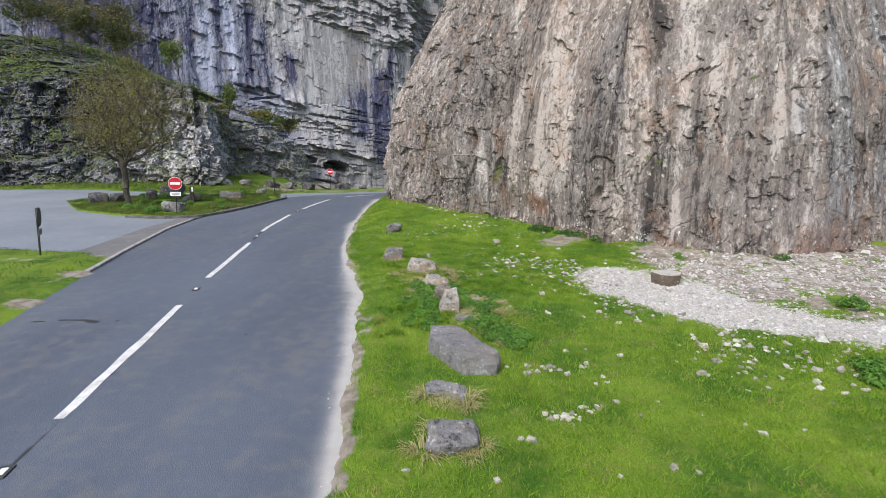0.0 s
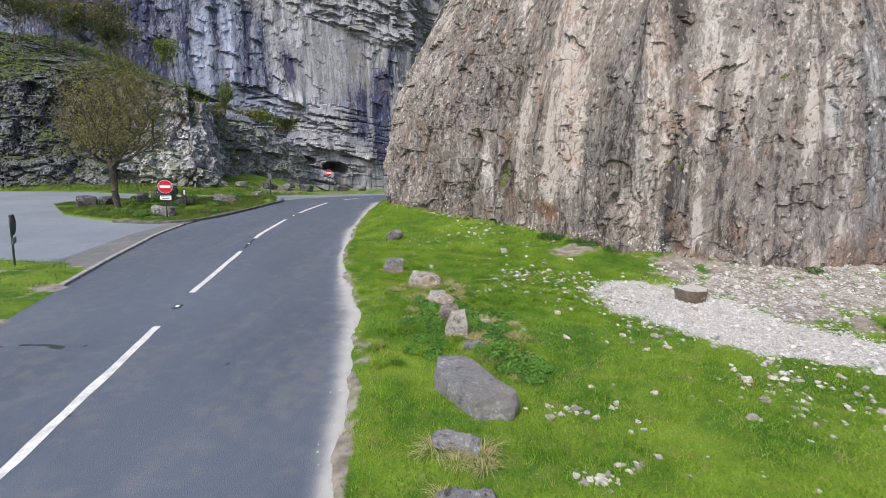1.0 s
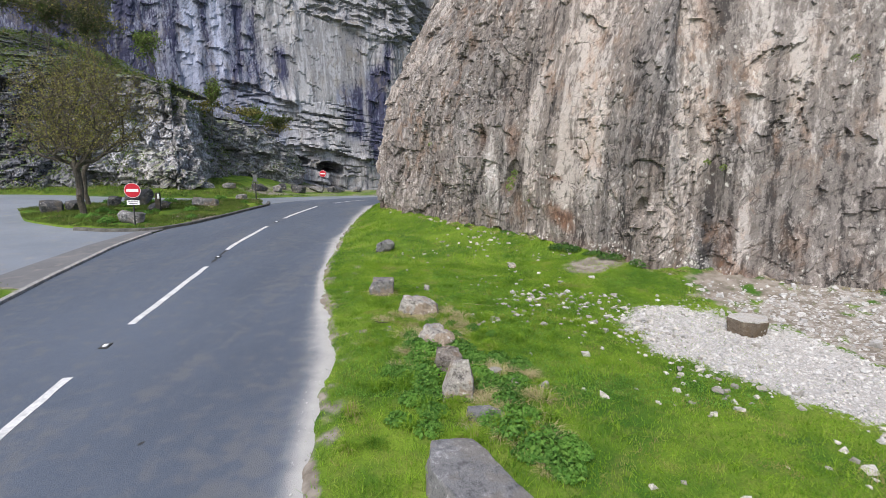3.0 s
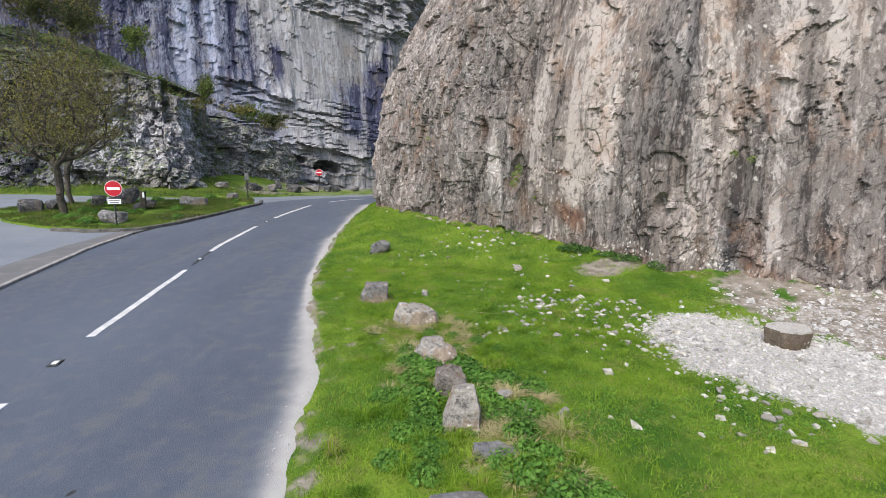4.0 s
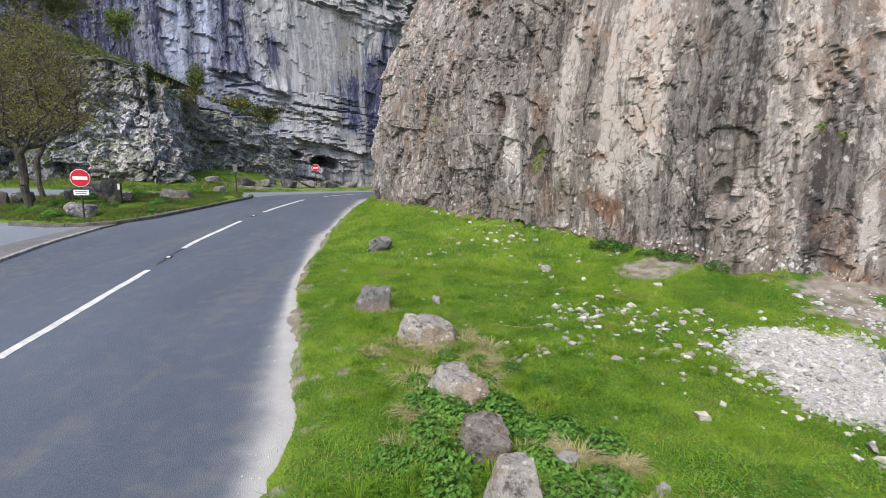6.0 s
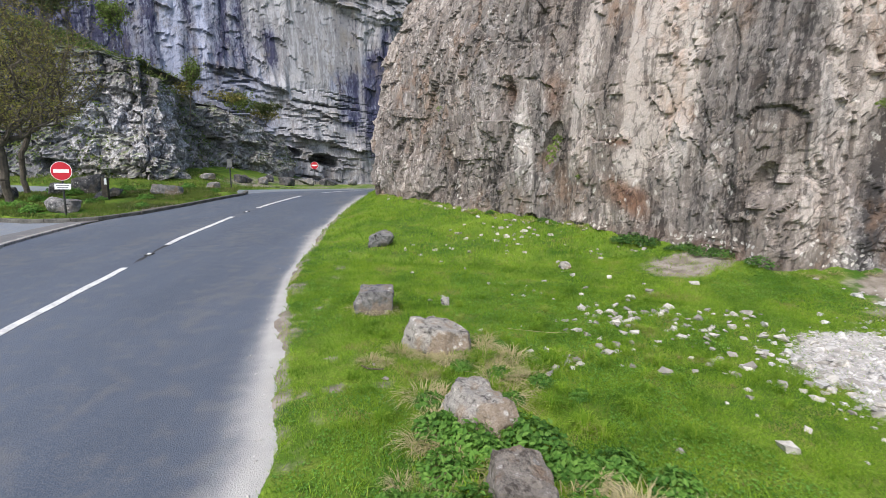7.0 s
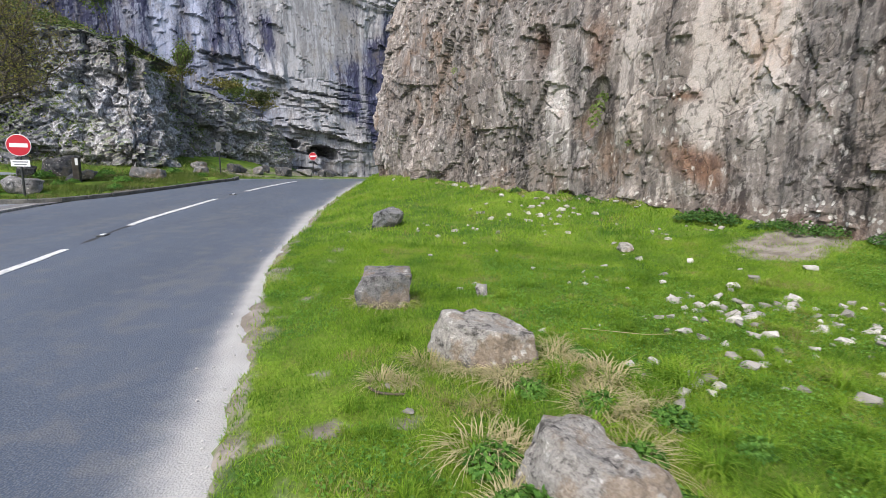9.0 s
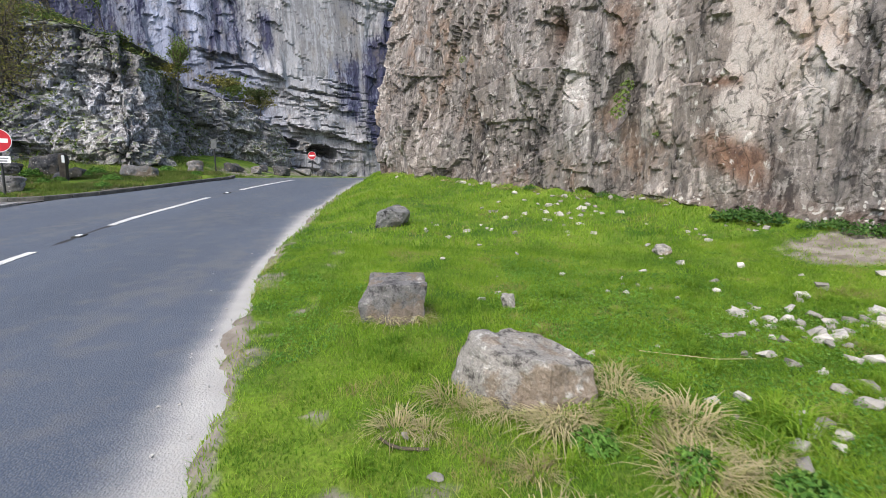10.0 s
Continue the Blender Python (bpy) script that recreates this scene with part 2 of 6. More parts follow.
def boulder_material(name, dark, mid, pale, warm, lichen=0.75):
    m = Mat(name, 0.9, 0.25)
    obj = m.n.new("ShaderNodeTexCoord").outputs["Object"]
    a = m.noise(4.5, 9, obj, 0.72)
    f = m.noise(22, 8, obj, 0.75)
    g = m.noise(90, 4, obj, 0.7)
    tone = m.math("ADD", m.math("MULTIPLY", a, 0.62), m.math("MULTIPLY", f, 0.38))
    c = m.mix(m.step(tone, 0.4, 0.48), dark, mid)
    c = m.mix(m.step(tone, 0.51, 0.59), c, pale)
    c = m.mix(m.math("MULTIPLY", m.step(m.noise(2.4, 6, obj, 0.65), 0.48, 0.56), 0.75), c, warm)
    lich = m.math("MULTIPLY", m.step(m.cells(13, obj), 0.34, 0.2), m.step(m.noise(3.5, 4, obj), 0.5, 0.58))
    c = m.mix(m.math("MULTIPLY", m.math("MULTIPLY", lich, m.step(f, 0.38, 0.5)), lichen), c, (0.55, 0.53, 0.49))
    c = m.mix(m.step(g, 0.32, 0.6, 0.5, 0.0), c, m.mix(0.7, c, (0.02, 0.02, 0.02)))
    m.colour(c)
    m.bump(m.math("ADD", m.math("ADD", a, m.math("MULTIPLY", f, 0.6)), m.math("MULTIPLY", g, 0.2)), 0.85, 0.04)
    return m.m


BOULDER = boulder_material("grey_boulder_stone", (0.075, 0.072, 0.073), (0.19, 0.183, 0.18), (0.36, 0.347, 0.335), (0.2, 0.15, 0.11))
BOULDER_DARK = boulder_material("dark_boulder_stone", (0.022, 0.022, 0.025), (0.065, 0.065, 0.07), (0.22, 0.21, 0.2), (0.09, 0.078, 0.06))
BOULDER_PALE = boulder_material("pale_boulder_stone", (0.08, 0.073, 0.067), (0.32, 0.3, 0.272), (0.6, 0.575, 0.535), (0.22, 0.16, 0.105))

SLAB_STONE = boulder_material("blue_grey_slab_stone", (0.1, 0.1, 0.103), (0.19, 0.188, 0.192), (0.36, 0.357, 0.36), (0.18, 0.165, 0.15), 0.25)
BOULDER_SPECKLED = boulder_material("dark_speckled_stone", (0.03, 0.03, 0.032), (0.19, 0.187, 0.19), (0.46, 0.45, 0.44), (0.12, 0.11, 0.1))
BOULDER_BROWN = boulder_material("brown_grey_boulder_stone", (0.07, 0.058, 0.048), (0.2, 0.178, 0.155), (0.38, 0.36, 0.335), (0.15, 0.1, 0.065))
BROWN_STONE = boulder_material("brown_weathered_stone", (0.07, 0.055, 0.04), (0.15, 0.12, 0.09), (0.24, 0.21, 0.16), (0.13, 0.095, 0.06))
PALE_STONE = boulder_material("pale_top_stone", (0.34, 0.32, 0.29), (0.46, 0.44, 0.41), (0.55, 0.53, 0.5), (0.42, 0.38, 0.33))


def rubble_material(name, low, high):
    m = Mat(name, 0.9, 0.3)
    r = m.island()
    r2 = m.object_random()
    mixr = m.math("FRACT", m.math("ADD", r, r2))
    c = m.mix(m.step(mixr, 0.0, 0.75), low, high)
    c = m.mix(m.step(m.noise(18, 4), 0.35, 0.65, 0.5, 0.0), c, (0.17, 0.16, 0.14))
    m.colour(c)
    m.bump(m.noise(60, 4), 0.5, 0.01)
    return m.m


RUBBLE = rubble_material("white_limestone_rubble", (0.37, 0.36, 0.347), (0.52, 0.508, 0.49))
CHIPS = rubble_material("grey_cream_limestone_chips", (0.22, 0.203, 0.18), (0.48, 0.455, 0.41))


def ground_material():
    m = Mat("cropped_turf_and_earth", 0.95, 0.15)
    n1, n2, n3 = m.noise(0.9, 4), m.noise(5.5, 5), m.noise(45, 4, None, 0.7)
    g = m.mix(m.step(n1, 0.35, 0.65), (0.042, 0.11, 0.01), (0.15, 0.235, 0.022))
    g = m.mix(m.step(n2, 0.45, 0.7, 0.0, 0.6), g, (0.17, 0.2, 0.04))
    g = m.mix(m.step(n3, 0.35, 0.65), m.mix(0.45, g, (0.02, 0.03, 0.006)), g)
    soil = m.mix(m.step(n2, 0.35, 0.65), (0.14, 0.118, 0.095), (0.26, 0.232, 0.2))
    soil = m.mix(m.step(n3, 0.4, 0.7, 0.0, 0.4), soil, (0.22, 0.195, 0.16))
    dust = m.mix(m.step(m.cells(28), 0.25, 0.55), (0.47, 0.455, 0.435), (0.35, 0.335, 0.32))
    dust = m.mix(m.step(n2, 0.4, 0.65, 0.0, 0.6), dust, (0.33, 0.31, 0.285))
    wob = m.math("MULTIPLY", m.math("SUBTRACT", n2, 0.5), 0.7)
    c = m.mix(m.step(m.math("ADD", m.attr("soil"), wob), 0.35, 0.65), g, soil)
    fleck = m.math("MULTIPLY", m.math("SUBTRACT", m.noise(16, 4, None, 0.7), 0.5), 1.6)
    c = m.mix(m.step(m.math("ADD", m.math("ADD", m.attr("rubble"), wob), fleck), 0.4, 0.75), c, dust)
    m.colour(c)
    m.bump(m.math("ADD", m.math("MULTIPLY", n3, 0.6), n2), 0.7, 0.03)
    return m.m


TURF = ground_material()


def road_material():
    m = Mat("worn_asphalt", 0.82, 0.35)
    agg = m.cells(95)
    n3, n1 = m.noise(160, 3, None, 0.7), m.noise(0.45, 5, m.scaled(1.0, 0.35, 1.0), 0.6)
    n2 = m.noise(4, 5)
    c = m.mix(m.step(n1, 0.3, 0.7), (0.055, 0.074, 0.112), (0.092, 0.116, 0.164))
    c = m.mix(m.step(agg, 0.25, 0.6, 0.5, 0.0), c, (0.19, 0.2, 0.212))
    c = m.mix(m.step(n3, 0.35, 0.7, 0.55, 0.0), c, (0.03, 0.034, 0.04))
    c = m.mix(m.step(m.math("ADD", m.math("MULTIPLY", n2, 0.5), m.math("MULTIPLY", m.noise(0.8, 5, m.scaled(1.6, 0.3, 1.0), 0.65), 0.5)), 0.48, 0.62, 0.0, 0.42), c, (0.135, 0.13, 0.124))
    wob = m.math("MULTIPLY", m.math("SUBTRACT", m.noise(3.2, 6, None, 0.65), 0.5), 0.9)
    grit = m.math("MULTIPLY", m.math("SUBTRACT", n3, 0.5), 0.5)
    d = m.step(m.math("ADD", m.math("ADD", m.attr("dust"), m.math("MULTIPLY", wob, 0.5)), m.math("MULTIPLY", grit, 0.7)), 0.12, 1.0)
    c = m.mix(d, c, m.mix(n2, (0.27, 0.262, 0.25), (0.4, 0.392, 0.375)))
    tar = m.step(m.math("ADD", m.attr("tar"), m.math("MULTIPLY", wob, 0.6)), 0.4, 0.6)
    c = m.mix(tar, c, (0.022, 0.022, 0.024))
    m.colour(c)
    m.bump(m.math("ADD", agg, m.math("MULTIPLY", n3, 0.5)), 0.6, 0.006)
    return m.m


def plain_asphalt(name, a, b):
    m = Mat(name, 0.85, 0.3)
    n1, n2, n3 = m.noise(0.25, 5, None, 0.6), m.noise(2.5, 5), m.noise(90, 3, None, 0.7)
    c = m.mix(m.step(n1, 0.3, 0.7), a, b)
    c = m.mix(m.step(n2, 0.5, 0.75, 0.0, 0.4), c, (0.3, 0.27, 0.23))
    c = m.mix(m.step(n3, 0.35, 0.7, 0.4, 0.0), c, (0.08, 0.08, 0.085))
    m.colour(c)
    m.bump(n3, 0.5, 0.008)
    return m.m


ASPHALT = road_material()
CAR_PARK = plain_asphalt("pale_car_park_asphalt", (0.155, 0.18, 0.215), (0.22, 0.245, 0.28))
FOOTWAY = plain_asphalt("grey_footway_asphalt", (0.11, 0.11, 0.115), (0.18, 0.175, 0.175))


def simple(name, a, b, scale=20.0, rough=0.7, metal=0.0, bump=0.25, spec=0.4):
    m = Mat(name, rough, spec)
    m.b.inputs["Metallic"].default_value = metal
    obj = m.n.new("ShaderNodeTexCoord").outputs["Object"]
    n1, n2 = m.noise(scale, 5, obj), m.noise(scale * 0.15, 3, obj)
    m.colour(m.mix(m.step(m.math("ADD", m.math("MULTIPLY", n1, 0.5), m.math("MULTIPLY", n2, 0.5)), 0.35, 0.65), a, b))
    m.bump(n1, bump, 0.004)
    return m.m


WHITE_LINE = simple("worn_white_road_paint", (0.36, 0.36, 0.355), (0.62, 0.62, 0.61), 30, 0.7)
KERB_STONE = simple("weathered_concrete_kerb", (0.16, 0.155, 0.15), (0.34, 0.33, 0.315), 14, 0.9, 0, 0.5)
KERB_DARK = simple("dark_grey_kerb", (0.05, 0.049, 0.045), (0.14, 0.135, 0.12), 14, 0.9, 0, 0.5)
RED_PAINT = simple("red_reflective_sheet", (0.42, 0.008, 0.02), (0.5, 0.012, 0.03), 5, 0.4, 0, 0.05, 0.5)
WHITE_PAINT = simple("white_reflective_sheet", (0.74, 0.74, 0.74), (0.82, 0.82, 0.82), 5, 0.4, 0, 0.05, 0.5)
GREY_METAL = simple("grey_painted_steel", (0.1, 0.105, 0.105), (0.17, 0.175, 0.175), 12, 0.55, 0.3)
DARK_METAL = simple("dark_painted_steel", (0.025, 0.027, 0.027), (0.05, 0.052, 0.05), 12, 0.6, 0.2)
INK = simple("grey_sign_lettering", (0.16, 0.16, 0.17), (0.2, 0.2, 0.21), 5, 0.6)
DARK_WOOD = simple("weathered_dark_timber", (0.03, 0.025, 0.02), (0.09, 0.075, 0.06), 9, 0.9, 0, 0.7)
BARK = simple("grey_brown_bark", (0.035, 0.03, 0.024), (0.11, 0.095, 0.075), 8, 0.95, 0, 0.8)
TWIG = simple("brown_twigs", (0.05, 0.042, 0.03), (0.1, 0.082, 0.05), 8, 0.95, 0, 0.4)


def foliage(name, dark, pale, tip=None, translucent=0.35, patch=1.4, dead=None):
    """Leaves and blades: varied leaf by leaf and in broad patches, letting some light through."""
    m = Mat(name, 0.65, 0.25)
    n1 = m.noise(patch, 4)
    c = m.mix(m.step(n1, 0.32, 0.66), dark, pale)
    isl_r = m.island()
    c = m.mix(m.step(isl_r, 0.3, 1.0, 0.0, 0.6), c, tip or pale)
    c = m.mix(m.step(isl_r, 0.3, 0.0, 0.0, 0.45), c, m.mix(0.6, c, (0.01, 0.02, 0.004)))
    if dead:
        c = m.mix(m.math("MULTIPLY", m.step(m.noise(1.7, 5, None, 0.65), 0.53, 0.65), m.step(isl_r, 0.3, 0.6)), c, dead)
    m.colour(c)
    t = m.n.new("ShaderNodeBsdfTranslucent")
    m.l.new(c, t.inputs["Color"])
    mx = m.n.new("ShaderNodeMixShader")
    mx.inputs[0].default_value = translucent
    m.l.new(m.b.outputs[0], mx.inputs[1])
    m.l.new(t.outputs[0], mx.inputs[2])
    m.l.new(mx.outputs[0], m.n["Material Output"].inputs["Surface"])
    return m.m


GRASS = foliage("short_green_grass", (0.082, 0.195, 0.015), (0.245, 0.4, 0.028), (0.33, 0.44, 0.055), 0.5, 1.7, (0.34, 0.28, 0.13))
CLOVER = foliage("clover_leaves", (0.06, 0.17, 0.02), (0.14, 0.3, 0.04), (0.2, 0.33, 0.07), 0.4, 2.5)
# browner rough grass, its green also darkened to stand in for shade
ROUGH_GRASS = foliage("rough_shaded_grass", (0.035, 0.075, 0.01), (0.12, 0.18, 0.025), (0.17, 0.17, 0.05), 0.3, 0.8, (0.24, 0.19, 0.1))
DRY_GRASS = foliage("straw_coloured_grass", (0.32, 0.265, 0.13), (0.5, 0.43, 0.25), (0.24, 0.28, 0.07), 0.3, 2.0)
NETTLE = foliage("nettle_leaves", (0.05, 0.14, 0.02), (0.11, 0.25, 0.035), (0.18, 0.31, 0.06), 0.35, 3.0)
IVY = foliage("dark_ivy_leaves", (0.025, 0.075, 0.012), (0.06, 0.14, 0.025), (0.1, 0.18, 0.04), 0.3, 2.0)
BUDS = foliage("olive_spring_leaves", (0.11, 0.115, 0.026), (0.23, 0.23, 0.052), (0.27, 0.22, 0.08), 0.4, 0.6)
FRESH = foliage("fresh_green_leaves", (0.07, 0.12, 0.02), (0.14, 0.2, 0.04), (0.18, 0.23, 0.065), 0.4, 0.8)
SLOPE = foliage("hillside_grass", (0.028, 0.055, 0.008), (0.1, 0.155, 0.025), (0.16, 0.18, 0.05), 0.35, 0.3, (0.16, 0.12, 0.06))
SCRUB = foliage("hillside_scrub_leaves", (0.018, 0.034, 0.008), (0.06, 0.09, 0.02), (0.1, 0.09, 0.04), 0.25, 0.25)


# ---- plan of the place ----
RIGHT_EDGE = [(3.5, -24), (0.4, -6), (-0.3, 0), (-0.72, 3.9), (-0.88, 5), (-1.1, 6.66), (-1.4, 8.5), (-1.56, 9.8), (-1.84, 10.7), (-2.13, 11.6), (-2.43, 12.6), (-2.62, 13.3), (-2.9, 14.5), (-3.05, 15.8), (-3.35, 18), (-3.58, 20.5), (-3.74, 23.8), (-3.9, 27), (-3.3, 31), (-1, 36), (3, 41), (10, 46)]
LEFT_EDGE = [(-1.5, -24), (-4.0, -6), (-5.3, 0), (-6.1, 4), (-6.92, 7.8), (-7.41, 9.4), (-7.91, 11.3), (-8.57, 13.8), (-9.38, 17.3), (-9.62, 19.6), (-9.5, 21.4), (-9.2, 23.6), (-8.93, 27.8), (-8.5, 31), (-7.2, 36), (-4.5, 42), (2, 48), (10, 52)]
CENTRE = [(1.2, -24), (-1.6, -6), (-2.75, 0), (-3.77, 4.6), (-4.62, 8.9), (-5.06, 10.95), (-5.72, 14.9), (-6.2, 17.5), (-6.45, 20.8), (-6.5, 23.5), (-6.35, 26.8), (-5.6, 31), (-3.9, 36), (-1.0, 41), (6, 47)]
CLIFF_FOOT = [(8, 33), (1.5, 31), (-1.8, 28), (-2.9, 25), (-2.6, 22.6), (-1.3, 20.4), (0.05, 18.7), (1.0, 17.75), (1.8, 17.15), (2.4, 16.05), (3.05, 15.55), (3.6, 14.75), (4.2, 13.85), (5.0, 13.85), (5.6, 13.75), (6.5, 13.05), (7.6, 12.5), (9, 12.7), (12.1, 14.4), (16, 15.5), (24, 16), (34, 10), (38, -4)]
PARK_NEAR = [(-60, 16), (-30, 14.6), (-12.2, 13.85), (-9.4, 13.4), (-8.0, 12.6)]
PARK_FAR = [(-60, 30), (-24, 31.2), (-19, 31.8), (-15, 33.5), (-12.5, 36.5), (-10, 40.5), (-7, 44.5)]
ISLAND = [(-18.4, 24.6), (-15.9, 21.8), (-13.3, 20.4), (-11.1, 19.85), (-9.98, 20.15), (-9.42, 21.4), (-9.12, 23.6), (-8.86, 27.3), (-9.6, 28.9), (-11.6, 28.4), (-14.5, 27.7), (-17.4, 26.6)]


def along(line, y):
    p = np.array(line)
    return np.interp(y, p[:, 1], p[:, 0])


def across(line, x):
    p = np.array(line)
    return np.interp(x, p[:, 0], p[:, 1])


foot_line = smooth_line(CLIFF_FOOT, 0.5)[1]


def cliff_gap(x, y):
    """How far a place is from the foot of the near cliff."""
    shape = np.shape(x)
    x, y = np.ravel(x), np.ravel(y)
    best = np.full(x.shape, 1e9)
    for px, py in foot_line:
        best = np.minimum(best, (x - px) ** 2 + (y - py) ** 2)
    return np.sqrt(best).reshape(shape)


def base_z(x, y):
    """The level of the paved surfaces: flat, falling away past the crest of the road."""
    d = np.asarray(y, float) - 28
    return -0.08 * ((d + np.sqrt(d * d + 6)) / 2) * smooth(-24, -13, x) * (1 - smooth(60, 90, y)) - 2.5 * smooth(60, 90, y)


def masks(x, y):
    """Bare earth and white rubble on the verge, 0..1."""
    d = x - along(RIGHT_EDGE, y)
    wob = 0.5 * fbm(x * 1.3, y * 1.3, 0, 3, 5)
    soil = 1.15 * np.exp(-((d - 0.05) / 0.13) ** 2) * (0.75 + 0.6 * vnoise(x * 0.4, y * 0.9, 0, 8)) * (d < 2) * (d > -0.4)
    soil = np.maximum(soil, 0.75 * np.exp(-(((d - 0.2) / 0.2) ** 2)) * smooth(-0.15, 0.45, fbm(x * 2.0, y * 0.9, 3, 3, 15)) * (d > -0.2) * (y < 26))
    for cx, cy, rx, ry, k in ((3.15, 14.3, 0.85, 0.5, 1.25), (-2.1, 14.6, 0.16, 0.9, 0.6), (0.15, 5.2, 0.5, 0.5, 0.45), (6.0, 12.6, 1.6, 0.4, 1.1), (-1.35, 9.5, 0.2, 1.2, 0.55), (-2.0, 12.4, 0.22, 1.0, 0.45), (-10.6, 12.4, 1.0, 0.4, 1.1), (-0.1, 11.35, 0.35, 0.2, 0.5), (-2.01, 12.72, 0.16, 0.12, 0.65), (-1.74, 12.48, 0.14, 0.1, 0.7), (-1.48, 11.26, 0.13, 0.14, 0.75), (-1.28, 10.63, 0.15, 0.13, 0.75), (-1.48, 10.5, 0.1, 0.1, 0.5), (-0.91, 10.71, 0.12, 0.1, 0.7), (-1.57, 10.34, 0.1, 0.12, 0.6), (-2.12, 11.93, 0.1, 0.18, 0.6), (5.4, 13.2, 0.9, 0.45, 1.0), (-8.4, 13.0, 0.5, 0.5, 1.0)):
        soil = np.maximum(soil, k * np.exp(-(((x - cx) / rx) ** 2 + ((y - cy) / ry) ** 2) ** 1.3))
    dl = along(LEFT_EDGE, y) - x
    soil = np.maximum(soil, (1.1 * np.exp(-((dl - 0.08) / 0.14) ** 2) + 0.4 * np.exp(-((dl - 0.3) / 0.3) ** 2)) * (y < 13.6))
    soil = np.maximum(soil, 0.5 * np.exp(-(((x - 0.65) / 0.55) ** 2 + ((y - 9.1) / 0.55) ** 2) ** 2))
    # white rubble: a tongue that widens towards +x, breaking up into single stones at its rim, pale dust behind it
    low = np.interp(x, [2.3, 2.6, 2.9, 3.45, 3.9, 4.15, 4.5, 5.0, 5.5, 7, 10], [11.3, 10.7, 10.1, 9.65, 9.05, 8.6, 8.3, 8.2, 7.9, 7.0, 5.6])
    high = np.interp(x, [2.3, 3.4, 4.4, 4.8, 5.3, 5.6, 5.9, 7, 10], [11.4, 12.0, 12.0, 11.6, 10.95, 10.2, 9.3, 8.3, 7.0])
    rag = 0.5 * wob + 0.45 * fbm(x * 2.6, y * 2.6, 1, 3, 9)
    inner = np.minimum(y - low, 1.1 * (x - 2.85)) + 0.7 * rag
    rub = smooth(-0.55, 0.55, inner) * (1 - smooth(-0.4, 0.35 + 0.9 * smooth(4.6, 5.6, x), y - high + 0.7 * rag))
    rub = np.maximum(rub, 0.42 * np.exp(-(((x - 4.5) / 0.55) ** 2 + ((y - 7.3) / 0.5) ** 2)) * smooth(-0.1, 0.3, fbm(x * 2.4, y * 2.4, 2, 3, 10)))
    deep = smooth(-0.6, 0.7, y - high + 0.4 * wob) * smooth(4.3, 5.2, x + 0.3 * wob) * (y < 13.4) + smooth(6.0, 7.5, x) * smooth(6.0, 7.5, y) * (y < 13)
    soil = np.maximum(soil, np.clip(deep, 0, 1) * (1.2 + 0.4 * wob) * (1 - 0.8 * rub))
    rub = np.maximum(rub, 0.46 * np.clip(deep, 0, 1) * smooth(-0.6, 0.2, 12.6 - y + wob))
    plant = np.exp(-(((x - 7.4) / 0.9) ** 2 + ((y - 9.3) / 0.7) ** 2)) + np.exp(-(((x - 5.6) / 0.5) ** 2 + ((y - 6.4) / 0.4) ** 2))
    rub, soil = rub * (1 - 0.8 * np.clip(plant, 0, 1)), soil * (1 - 0.5 * np.clip(plant, 0, 1))
    soil = np.maximum(soil, 0.62 * smooth(36, 39, y) * smooth(-17, -14, x) + 0.4 * wob * (y > 34))
    right = x > along(RIGHT_EDGE, y) - 0.2
    soil = soil * (0.75 + 0.7 * fbm(x * 3.2, y * 3.2, 0, 3, 6))
    return np.where(right | (x < -5), np.clip(soil, 0, 1.2), 0), np.where(right, np.clip(rub, 0, 1), 0)


def ground_z(x, y):
    x, y = np.asarray(x, float), np.asarray(y, float)
    jit = 0.07 * vnoise(x * 2.1, y * 2.1, 0, 31) + 0.035 * vnoise(x * 8, y * 8, 0, 32)
    b = base_z(x, y)
    dr = x - along(RIGHT_EDGE, y) + jit
    dl = along(LEFT_EDGE, y) - x + jit
    left = np.maximum(np.minimum(dl, across(PARK_NEAR, x) - y + jit), np.minimum(dl, y - across(PARK_FAR, x) + jit))
    sd = np.maximum(dr, left)
    z = b - 0.09 + 0.135 * smooth(-0.06, 0.1, sd)
    on = smooth(0.0, 0.5, sd)
    rough = 0.035 * fbm(x * 0.9, y * 0.9, 0, 3, 41) + 0.016 * fbm(x * 5, y * 5, 0, 2, 42)
    rgt = smooth(0.0, 0.6, dr)
    gap = cliff_gap(x, y)
    spine = np.interp(y, [3, 5, 7, 9, 10.3, 11.5, 12.8, 17], [0.3, 0.25, 0.35, 0.1, -0.2, -0.5, -1.1, -1.8])
    z = z + on * rough
    z = z + rgt * (0.38 * np.exp(-gap / 1.1) * (y > -20) + 0.03 * np.exp(-(((x - spine) / 0.9) ** 2)) * smooth(2, 4, y) * (1 - smooth(14, 18, y)) - 0.15 * np.exp(-(((x - 5.0) / 2.2) ** 2) - ((y - 10) / 3.2) ** 2) + 0.14 * smooth(14, 20, y) * smooth(0, 1.5, dr))
    z = z + smooth(0, 0.5, left) * ((0.13 - 0.1 * smooth(-17, -12, x)) * np.clip(y - across(PARK_FAR, x), 0, 8) * (x < -5) * (y > 25) * (1 - smooth(60, 80, y)))
    return z


# ---- ground, road, car park ----
def graded(a, b, step, reach, growth=1.16):
    """Even steps between a and b, growing steps out to the reach."""
    mid = list(np.arange(a, b + step / 2, step))
    d, lo, hi = step, [a], [b]
    while hi[-1] < reach or lo[-1] > -reach:
        d *= growth
        lo.append(lo[-1] - d)
        hi.append(hi[-1] + d)
    return np.array(lo[:0:-1] + mid + hi[1:])


